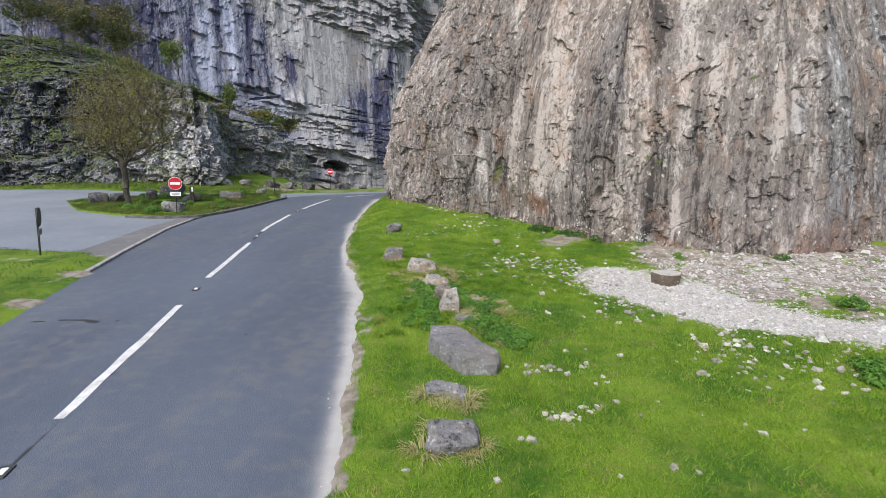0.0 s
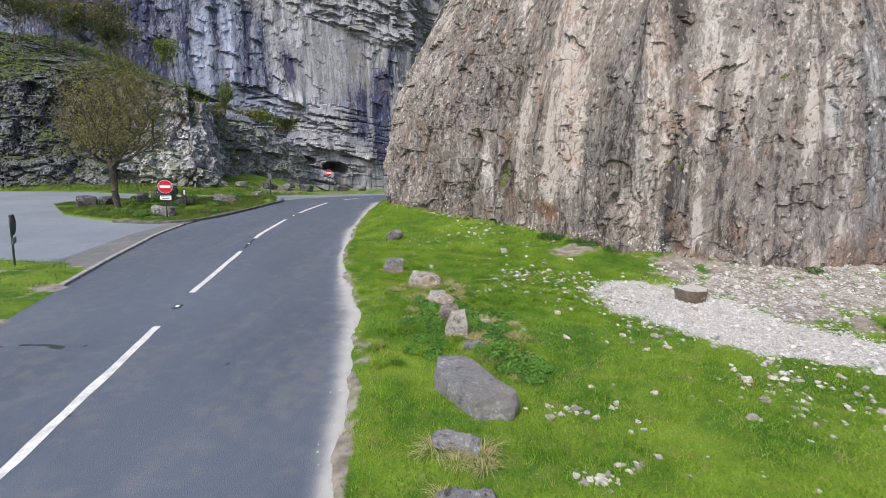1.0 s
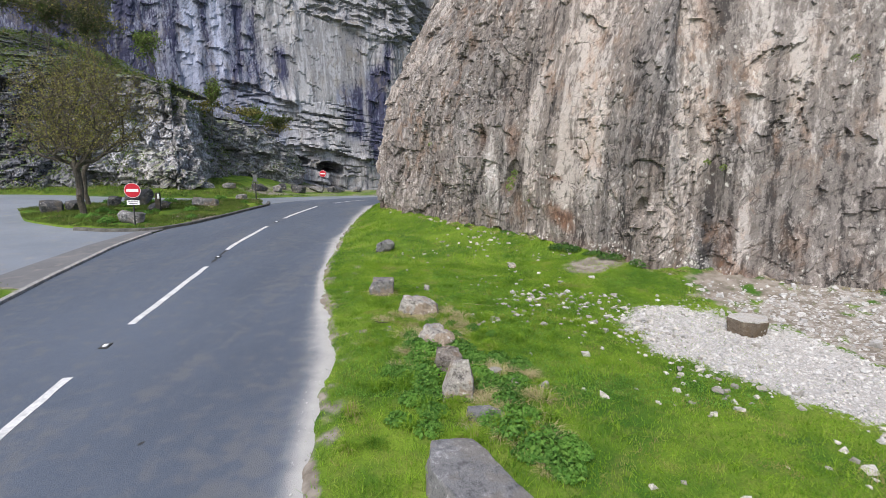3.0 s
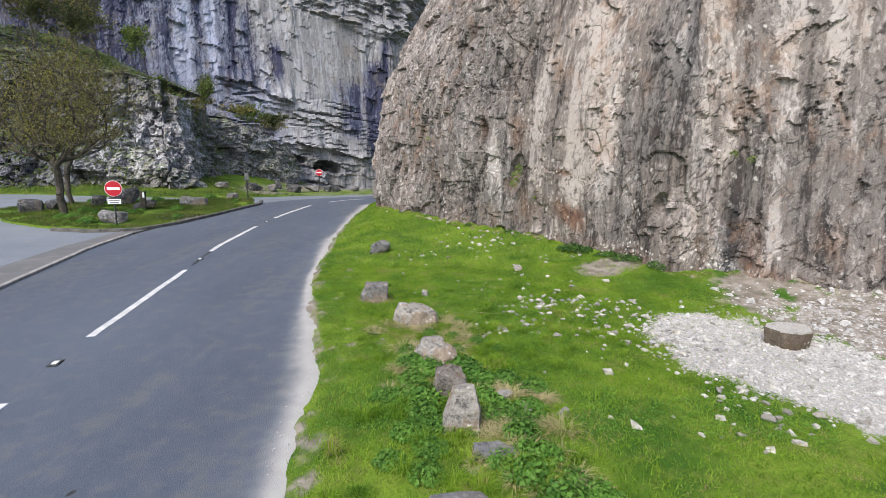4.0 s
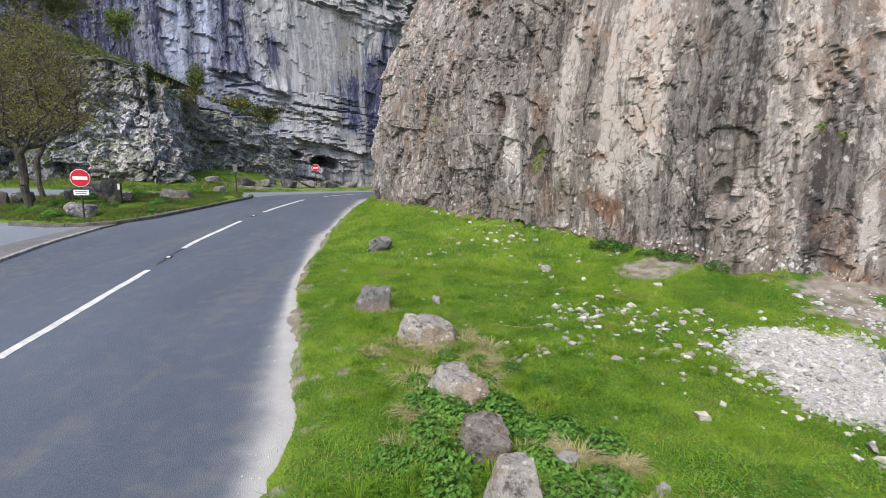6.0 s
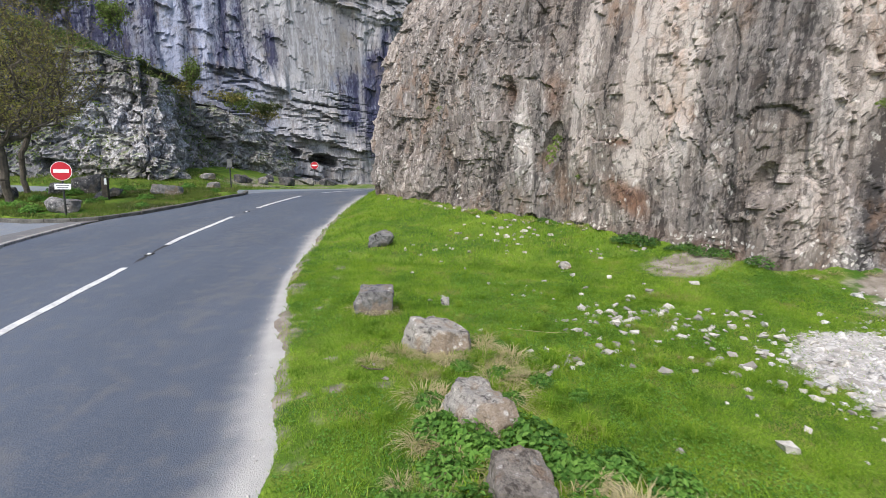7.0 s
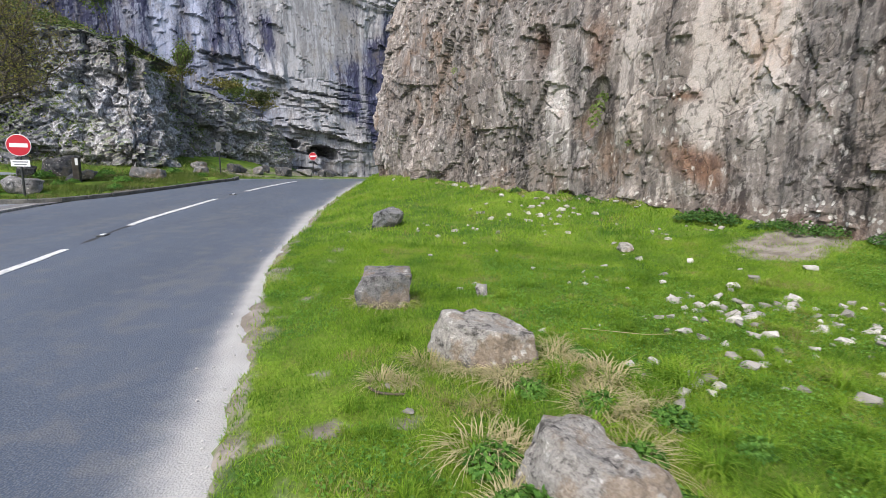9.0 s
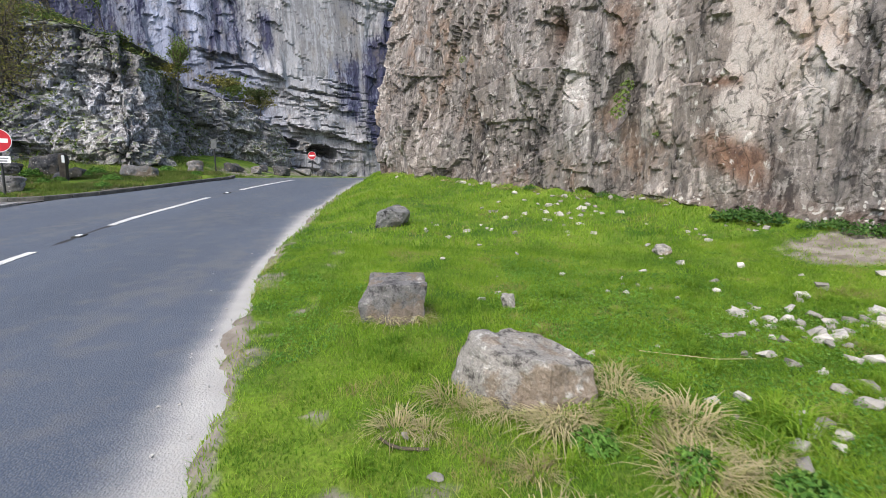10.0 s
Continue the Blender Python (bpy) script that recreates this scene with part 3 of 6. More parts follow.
gx, gy = np.meshgrid(graded(-4.2, 9.0, 0.075, 2600), graded(2.4, 21.0, 0.075, 2600))
gsoil, grub = masks(gx, gy)
ground = new("ground", raw_mesh("ground", np.stack([gx, gy, ground_z(gx, gy)], -1).reshape(-1, 3), grid_faces(*gx.shape), TURF, {"soil": gsoil, "rubble": grub}, True))
tagged(ground, "close-cropped green turf with bare earth and white rubble", "ground", kind="structure")

ry = np.concatenate([np.arange(-24, 2, 0.5), np.arange(2, 24, 0.08), np.arange(24, 47, 0.3)])
ru = np.linspace(0, 1, 110)
U, Y = np.meshgrid(ru, ry)
XL, XR = along(LEFT_EDGE, Y), along(RIGHT_EDGE, Y) + 0.25
X = XL + (XR - XL) * U
dR = XR - 0.25 - X
wide = 0.13 + 0.08 * vnoise(Y * 0.6, 0, 0, 3) + 0.1 * np.exp(-(((Y - 10.2) / 1.2) ** 2)) + 0.05 * smooth(14, 24, Y)
dust = 0.85 * np.exp(-(np.clip(dR, 0, 9) / wide) ** 1.3) + 0.3 * np.exp(-np.clip(dR, 0, 9) / 0.4) + 0.12 * np.exp(-((X - along(CENTRE, Y) - 1.3) / 0.5) ** 2)
crack_y = 8.12 + 0.06 * np.sin(X * 5) - 0.03 * (X + 6)
crack = np.exp(-((Y - crack_y) / (0.025 + 0.05 * smooth(-6.1, -5.6, X))) ** 2) * smooth(-6.75, -6.5, X) * (1 - smooth(-5.55, -5.4, X)) + np.exp(-((X + 5.24) / 0.06) ** 2 - ((Y - 8.13) / 0.05) ** 2) + np.exp(-((X + 4.02) / 0.03) ** 2 - ((Y - 6.15) / 0.03) ** 2) + np.exp(-((X + 3.72) / 0.04) ** 2 - ((Y - 6.05) / 0.03) ** 2) + np.exp(-((X + 2.9) / 0.03) ** 2 - ((Y - 7.6) / 0.03) ** 2)
seam = 0.62 * np.exp(-(((X - along(CENTRE, Y) - 0.02 * np.sin(Y * 3)) / 0.05) ** 2)) * (0.6 + 0.6 * vnoise(Y * 1.2, 1, 0, 12)) + 0.8 * np.exp(-((X + 5.98) / 0.17) ** 2 - ((Y - 16.1) / 0.75) ** 2) * (0.6 + vnoise(X * 4, Y * 2, 0, 14))
road = new("road", raw_mesh("road", np.stack([X, Y, base_z(X, Y) + 0.012 * np.sin(math.pi * U) - 0.004], -1).reshape(-1, 3), grid_faces(*X.shape), ASPHALT, {"dust": dust, "tar": np.clip(crack + seam, 0, 1)}, True))
tagged(road, "blue-grey asphalt road with a white dusty edge", "road", kind="structure")

cy = np.arange(12.0, 47.0, 0.5)
cu = np.linspace(0, 1, 60)
U, Y = np.meshgrid(cu, cy)
X = -70 + (along(LEFT_EDGE, Y) - 0.13 + 70) * U ** 0.5
park = new("car_park", raw_mesh("car_park", np.stack([X, Y, base_z(X, Y) - 0.012], -1).reshape(-1, 3), grid_faces(*X.shape), CAR_PARK, None, True))
tagged(park, "pale blue-grey asphalt car park and side road", "car park", kind="structure")

fy = np.arange(13.0, 20.6, 0.2)
U, Y = np.meshgrid(np.linspace(0, 1, 8), fy)
XE = along(LEFT_EDGE, Y) - 0.12
X = XE - (1.25 - 0.1 * (Y - 13)) * U
footway = new("pavement", raw_mesh("pavement", np.stack([X, Y, base_z(X, Y) + 0.004 + 0.0 * U], -1).reshape(-1, 3), grid_faces(*X.shape), FOOTWAY, None, True))
tagged(footway, "narrow strip of darker grey asphalt beside the kerb", "pavement", kind="structure")

s_c, centre_line = smooth_line(CENTRE, 0.1)
s_zero = float(np.interp(10.95, centre_line[:, 1], s_c))


def centre_at(s):
    return np.array([np.interp(s, s_c, centre_line[:, 0]), np.interp(s, s_c, centre_line[:, 1])])


def road_dash(s0, s1, width):
    """A raised painted bar that follows the middle of the road."""
    n = 14
    rng = np.random.RandomState(int(s0 * 10) + 900)
    v, f = [], []
    for i, s in enumerate(np.linspace(s0, s1, n)):
        p, q = centre_at(s), centre_at(s + 0.05)
        d = (q - p) / np.linalg.norm(q - p)
        side = np.array([d[1], -d[0]])
        ragged = 0.006 * rng.randn(2)
        for k, w in enumerate((-width / 2 + ragged[0], width / 2 + ragged[1])):
            e = p + side * w
            z = float(base_z(e[0], e[1])) + 0.0085
            v += [(e[0], e[1], z + 0.005), (e[0], e[1], z - 0.01)]
        if i:
            a, b = (i - 1) * 4, i * 4
            f += [(a, a + 2, b + 2, b), (a + 1, a, b, b + 1), (a + 2, a + 3, b + 3, b + 2)]
    f += [(0, 1, 3, 2), (4 * n - 4, 4 * n - 2, 4 * n - 1, 4 * n - 3)]
    return raw_mesh("dash", v, f, WHITE_LINE)


markings = tagged(new("road_marking"), "broken white centre line, worn paint", "road marking", kind="structure")
for k in range(-4, 5):
    part("dash", road_dash(s_zero + 6 * k, s_zero + 6 * k + 4.0, 0.115), WHITE_LINE, markings)


def road_stud():
    """A reflecting road stud: an iron casting with a rubber insert and two glass beads."""
    ob = tagged(new("road_stud"), "white reflecting road stud set in the centre line", "road stud", group="studs along the centre line")
    bm = bmesh.new()
    block(bm, (0.12, 0.2, 0.026), (0, 0, 0.004), 0.006)
    part("casting", bm, DARK_METAL, ob)
    bm = bmesh.new()
    block(bm, (0.06, 0.1, 0.02), (0, 0, 0.014), 0.006)
    part("insert", bm, WHITE_PAINT, ob, "pale rubber insert")
    return ob


first_stud = None
for k in range(-3, 3):
    p, q = centre_at(s_zero + 6 * k - 0.95), centre_at(s_zero + 6 * k - 0.9)
    m4 = pose(p[0], p[1], float(base_z(p[0], p[1])) + 0.006, 0, 0, math.degrees(math.atan2(q[1] - p[1], q[0] - p[0])) - 90)
    if first_stud is None:
        first_stud = road_stud()
        first_stud.matrix_world = m4
    else:
        copy_thing(first_stud, m4)


# ---- cliffs ----
def cliff(name, line, step, heights, setback, relief, mat, label, lift, extra, span=None):
    """A rock wall along a line: rows of heights, leaning back by setback(s, h) and broken by relief(s, h, x)."""
    s, q = smooth_line(line, step)
    d = np.gradient(q, axis=0)
    for _ in range(int(1.5 / step)):
        d[1:-1] = (d[:-2] + 2 * d[1:-1] + d[2:]) / 4
    d /= np.linalg.norm(d, axis=1)[:, None]
    if span:
        lo, hi = (float(s[np.argmin(np.hypot(q[:, 0] - a, q[:, 1] - b))]) for a, b in span[:2])
        fine_s = np.concatenate([np.arange(0, lo, 0.2), np.arange(lo, hi, span[2]), np.arange(hi, s[-1], 0.2)])
        q, d = (np.stack([np.interp(fine_s, s, m2[:, i]) for i in (0, 1)], 1) for m2 in (q, d))
        s = fine_s
    out = np.stack([d[:, 1], -d[:, 0]], 1)
    S, Hh = np.meshgrid(s, heights)
    QX, QY = np.broadcast_to(q[:, 0], S.shape), np.broadcast_to(q[:, 1], S.shape)
    back, rise = setback(S, Hh, QX, QY)
    rel = relief(S, Hh, QX, QY)
    push = rel - back
    vx, vy = QX + out[:, 0] * push, QY + out[:, 1] * push
    vz = rise + lift(QX, QY)
    me = raw_mesh(name, np.stack([vx, vy, vz], -1).reshape(-1, 3), grid_faces(*S.shape), mat, extra(S, Hh, QX, QY), False)
    return tagged(new(name, me), label, "cliff", kind="structure")


def joints(v, u, n, thick, length, open_, seed, least):
    """Where the gap below a bed of rock stands open, 0 or 1: broken lines along the beds."""
    w = v / thick + 1.1 * n
    k = np.floor(w)
    o = np.zeros_like(k)
    cell = np.floor(u / (length * (0.5 + lattice(k, o, o, seed))) + 9.0 * lattice(k, o, o, seed + 1))
    r = lattice(k, cell, o, seed + 2)
    return ((w - k) * thick < open_ * (0.4 + r)) & (r > least)


def ledges(n, h, count, rate):
    """Flat shelves with sharp edges: the rock slowly draws back with height, then juts out again."""
    return (np.floor(n * count + h * rate) - h * rate) / count


def beds(v, u, n, thick, length, seed):
    """Long beds of rock, each overhanging the one below, broken by upright joints."""
    w = v / thick + 1.1 * n
    k = np.floor(w)
    o = np.zeros_like(k)
    cell = np.floor(u / (length * (0.6 + 0.9 * lattice(k, o, o, seed))) + 9.0 * lattice(k, o, o, seed + 1))
    r = lattice(k, cell, o, seed + 2)
    jut = np.where(r > 0.8, 1.0, np.where(r < 0.25, -0.9, 0.0)) + 0.8 * (lattice(k, o, o, seed + 3) - 0.5)
    return jut, -(w - k)


def nicks(u, v, cell_u, cell_v, seed, wide, deep, slope=0.0, chance=0.5, fall=0.25, jag=0.3):
    """Short broken overhangs: rock that juts out above a ragged lower edge and draws back again further up."""
    iu, iv = np.floor(u / cell_u), np.floor(v / cell_v)
    ragged = jag * wide * vnoise(u * 2.2 / wide, v * 0.4 / wide, 0, seed + 9)
    out = np.zeros_like(u)
    for a in (-1, 0, 1):
        for b in (-1, 0, 1):
            cu, cv = iu + a, iv + b
            o = np.zeros_like(cu)
            r = [lattice(cu, cv, o, seed + k) for k in range(6)]
            du = u - (cu + r[0]) * cell_u
            w = wide * (0.35 + 1.1 * r[2])
            dv = v - (cv + r[1]) * cell_v - slope * (r[3] * 2.2 - 0.6) * du - ragged
            prof = np.where(dv > 0, np.exp(-dv / (fall * (0.5 + r[4]))), 0.0) * np.clip(1 - (du / w) ** 4, 0, 1)
            out = np.maximum(out, np.where(r[5] < chance, deep * (0.4 + 0.9 * r[3]) * prof, 0.0))
    return out


def overhang(x, h, x0, h0, x1, h1, deep, fall, seed, jag=0.06):
    """One long ragged ledge between two places of a wall."""
    t = (x - x0) / (x1 - x0)
    span = abs(x1 - x0)
    edge = h0 + (h1 - h0) * t + jag * (np.floor(3 * vnoise(x * 3.5 / span, 0 * x, 0, seed)) / 1.5 + 0.6 * vnoise(x * 14 / span, 0 * x, 0, seed + 1))
    dv = h - edge
    return deep * np.where(dv > 0, np.exp(-dv / fall), 0.0) * smooth(-0.08, 0.04, t) * (1 - smooth(0.96, 1.08, t)) * (0.7 + 0.5 * vnoise(x * 9 / span, h * 0, 0, seed + 2))


NEAR_LEDGES = [(2.85, 2.68, 3.1, 2.45, 0.08, 0.13), (3.08, 2.3, 3.3, 2.1, 0.09, 0.13), (3.3, 2.08, 3.62, 1.65, 0.09, 0.13), (0.45, 3.5, 0.85, 3.2, 0.12, 0.2), (2.55, 5.85, 3.05, 5.5, 0.18, 0.25), (1.9, 6.15, 2.18, 6.2, 0.1, 0.2), (7.3, 2.02, 8.15, 2.16, 0.09, 0.12), (7.1, 1.58, 8.3, 1.76, 0.09, 0.12), (1.9, 0.62, 2.5, 0.36, 0.12, 0.2), (2.32, 2.06, 2.62, 2.02, 0.06, 0.1), (4.4, 3.9, 4.9, 3.7, 0.09, 0.15), (5.6, 4.4, 6.3, 4.7, 0.1, 0.15), (3.6, 4.5, 4.1, 4.3, 0.09, 0.15), (1.2, 3.3, 1.6, 3.0, 0.1, 0.2)]


def near_relief(s, h, x, y):
    us, hs = s + 0.2 * fbm(s * 1.1, h * 0.8, 0, 3, 51), h + 0.25 * fbm(s * 1.1, h * 0.8, 3, 3, 52)
    calm = 0.2 + 0.8 * smooth(-0.2, 0.25, fbm(s * 0.4, h * 0.4, 7, 2, 57))
    plain = np.exp(-(((x - 2.65) / 0.22) ** 4)) * smooth(1.2, 1.5, h) * (1 - smooth(4.5, 5.5, h))
    calm = calm * (1 - 0.75 * plain)
    crag = 1 - smooth(0.3, 1.6, x)
    out = 0.18 * fbm(s * 0.28, h * 0.22, 0, 2, 53) + 0.06 * fbm(us * 1.6, h * 0.12, 0, 3, 54)
    out += 0.1 * np.abs(vnoise(us * 1.15, h * 0.09, 2, 67)) + 0.05 * np.abs(vnoise(us * 3.1, h * 0.2, 5, 68))
    out += 0.055 * calm * ledges(fbm(us * 0.9, hs * 0.35, 1, 3, 58), hs, 4.0, 0.5)
    out += 0.05 * calm * ledges(fbm(us * 2.0, hs * 0.9, 2, 3, 59), hs, 4.0, 1.0)
    out += 0.03 * calm * ledges(fbm(us * 4.5, hs * 1.6, 3, 3, 60), hs, 4.0, 1.7)
    broken = smooth(0.0, 0.25, fbm(s * 0.8, h * 0.6, 11, 3, 63)) * smooth(-0.1, 0.2, fbm(s * 2.5, h * 1.8, 12, 2, 64)) * (1 - plain)
    out += 0.06 * broken * ledges(fbm(us * 3.0, hs * 1.5, 5, 3, 65), hs, 4.0, 1.3)
    f1, j1 = facets(us / 0.5, hs / 1.3, 71, 0.9)
    out += calm * (0.05 * f1 - 0.05 * np.exp(-j1 / 0.03))
    f4 = facets(s / 0.9, h / 0.8, 74, 1.0)[0]
    out += crag * (0.09 * f4 + 0.05 * f1)
    f2, j2 = facets(us / 0.21 + 7, hs / 0.55, 72, 1.0)
    out += (0.35 + 0.65 * np.maximum(broken, 0.8 * crag)) * (1 - 0.6 * plain) * (0.042 * f2 - 0.03 * np.exp(-j2 / 0.05))
    f3 = facets(us / 0.1 + 3, hs / 0.2, 73, 1.0)[0]
    out += (0.25 + 0.75 * np.maximum(broken, crag)) * (0.02 * f3)
    out += nicks(us, hs, 0.7, 0.75, 740, 0.12, 0.1, -0.45, 0.42, 0.13) * (1 - 0.8 * plain)
    out += nicks(us, hs, 0.26, 0.26, 760, 0.065, 0.055, -0.4, 0.22 + 0.45 * np.maximum(broken, 0.7 * crag), 0.12) * (1 - 0.8 * plain)
    for k, (x0, h0, x1, h1, deep, fall) in enumerate(NEAR_LEDGES):
        out += overhang(x, h, x0, h0, x1, h1, deep, fall, 780 + 3 * k)
    # a green niche and small hollows
    for cx, cz, rx, rz, deep in ((1.58, 1.9, 0.16, 0.5, 0.22), (3.98, 1.5, 0.09, 0.24, 0.2), (1.2, 0.42, 0.16, 0.14, 0.3), (0.72, 2.9, 0.14, 0.35, 0.12)):
        out -= deep * np.clip(1 - ((x - cx - 0.25 * (h - cz) * 0.6) / rx) ** 2 - ((h - cz) / rz) ** 2, 0, 1) ** 0.5
    out += 0.16 * smooth(5.28, 5.42, x) * (1 - smooth(5.5, 7.5, x)) * (1 - smooth(2.6, 3.6, h))
    return out * smooth(-0.7, 0.3, h) + 0.1


def near_back(s, h, x, y):
    return 0.04 * np.clip(h, 0, 99) + 0.3 * ((h - 3.9) + np.sqrt((h - 3.9) ** 2 + 1.5)) / 2 + 0.5 * np.clip(h - 9.5, 0, 99) + 0.22 * np.clip(h - 4.8, 0, 99) * (1 - smooth(-2, 1.5, x)), h + 0 * s


NEAR_STREAKS = [(2.62, 0.13, 1.35, 4.4, 1.05), (2.35, 0.1, 4.2, 6.5, 0.5), (1.98, 0.1, 1.3, 5.0, 0.8), (3.15, 0.14, 1.2, 4.5, 0.7), (4.5, 0.2, 0.8, 5.0, 0.5), (5.2, 0.12, 0.6, 7.0, -0.8), (5.85, 0.08, 0.6, 2.2, 1.3), (5.55, 0.13, 0.8, 3.6, -0.7), (6.2, 0.25, 0.3, 3.5, -0.6), (7.55, 0.08, 3.2, 4.4, 1.3), (6.8, 0.4, 0.2, 3.0, -0.6), (7.5, 0.15, 2.0, 6.0, 0.8), (6.3, 0.12, 2.6, 5.5, 0.6), (1.0, 0.12, 1.3, 2.9, 1.0), (0.5, 0.3, 0.6, 2.8, -0.45), (1.75, 0.1, 0.5, 5.0, -0.35), (-0.6, 0.35, 0.3, 2.2, -0.25), (3.7, 0.2, 0.8, 1.8, -0.35), (2.35, 0.06, 1.0, 4.5, -0.6), (4.1, 0.12, 1.8, 4.4, -0.25), (4.85, 0.1, 2.0, 6.0, 0.6)]


def near_extra(s, h, x, y):
    tone = 0.0 * s
    xs = x + 0.12 * fbm(s * 1.5, h * 0.6, 1, 3, 91)
    for cx, w, lo, hi, k in NEAR_STREAKS:
        tone = tone + k * np.exp(-(((xs - cx) / w) ** 2)) * smooth(lo - 0.3, lo + 0.5, h) * (1 - smooth(hi - 1, hi + 0.6, h))
    warm = 0.95 * np.exp(-(((xs - 2.62) / 0.3) ** 4) - ((h - 1.06 + 0.5 * (xs - 2.62)) / 0.26) ** 4)
    warm = np.maximum(warm, 0.9 * np.exp(-(((xs - 2.47) / 0.13) ** 4) - ((h - 2.0) / 0.07) ** 2))
    warm = np.maximum(warm, 0.7 * np.exp(-(((xs - 0.68) / 0.13) ** 2) - ((h - 3.0) / 0.28) ** 2))
    warm = np.maximum(warm, 0.55 * np.exp(-(((xs - 4.9) / 0.12) ** 2) - ((h - 5.4) / 0.5) ** 2))
    warm = np.maximum(warm, 0.6 * np.exp(-(((xs - 1.62) / 0.1) ** 2) - ((h - 2.75) / 0.35) ** 2))
    low = (1 - smooth(0.2, 0.9 + 0.6 * vnoise(s * 0.7, 0, 0, 93), h)) * smooth(-0.35, 0.4, fbm(s * 1.1, h * 1.5, 4, 3, 92))
    warm = np.maximum(warm, 0.7 * low)
    warm = np.maximum(warm, 0.6 * np.exp(-(((xs - 5.5) / 0.16) ** 2)) * (1 - smooth(0.8, 1.6, h)))
    tone = tone + 0.5 * fbm(s * 0.55, h * 0.4, 3, 3, 94) + 0.55 * fbm(s * 2.2, h * 0.9, 5, 3, 95) + 0.6 * fbm(s * 5.0 + 0.25 * h, h * 0.3, 9, 3, 98) * smooth(0.5, 1.6, x) - 0.05 - 0.1 * smooth(6.5, 8.5, xs)
    cool = (0.17 + 0.4 * smooth(3.0, 5.2, xs)) * smooth(0.02, 0.35, fbm(s * 0.9, h * 0.22, 8, 3, 99)) + 0.24 * np.clip(0.85 * smooth(4.7, 5.6, xs) + 0.5 * (1 - smooth(1.3, 2.2, xs)) - 0.5 * (1 - smooth(0.3, 1.3, h)) + 0.4 * fbm(s * 0.6, h * 0.5, 2, 2, 96), 0, 1)
    spots = (1 - smooth(0.35, 1.3, h)) * smooth(0.6, 1.6, x) * (0.55 + 0.5 * fbm(s * 1.3, h * 1.3, 6, 3, 97)) + 0.55 * np.exp(-(((xs - 1.0) / 0.25) ** 2)) * smooth(1.2, 1.7, h) * (1 - smooth(2.4, 3.0, h)) + 0.33 * (1 - smooth(0.2, 1.2, xs)) * smooth(0.5, 1.2, h) * (1 - smooth(3.5, 5.5, h))
    return {"tone": np.clip(tone, -1.3, 1.3), "warm": np.clip(warm, 0, 1), "cool": np.clip(cool, 0, 0.7), "lichen": np.clip(spots, 0, 1)}


near_heights = np.concatenate([np.arange(-0.7, 6.0, 0.034), np.arange(6.0, 9.5, 0.06), np.arange(9.5, 16, 0.2)])
cliff("cliff_near", CLIFF_FOOT, 0.05, near_heights, near_back, near_relief, ROCK_NEAR, "sheer grey and pink limestone rock face with water streaks", lambda x, y: base_z(x, y), near_extra, ((-2.2, 27.5), (11.5, 14.0), 0.034))

FAR_LINE = [(-60, 42), (-44, 45), (-33, 47), (-25, 50), (-19, 53.5), (-15, 55.5), (-10.5, 58), (-6.5, 59.5), (-4.5, 62), (-3.0, 72), (2, 74), (10, 66), (26, 64)]


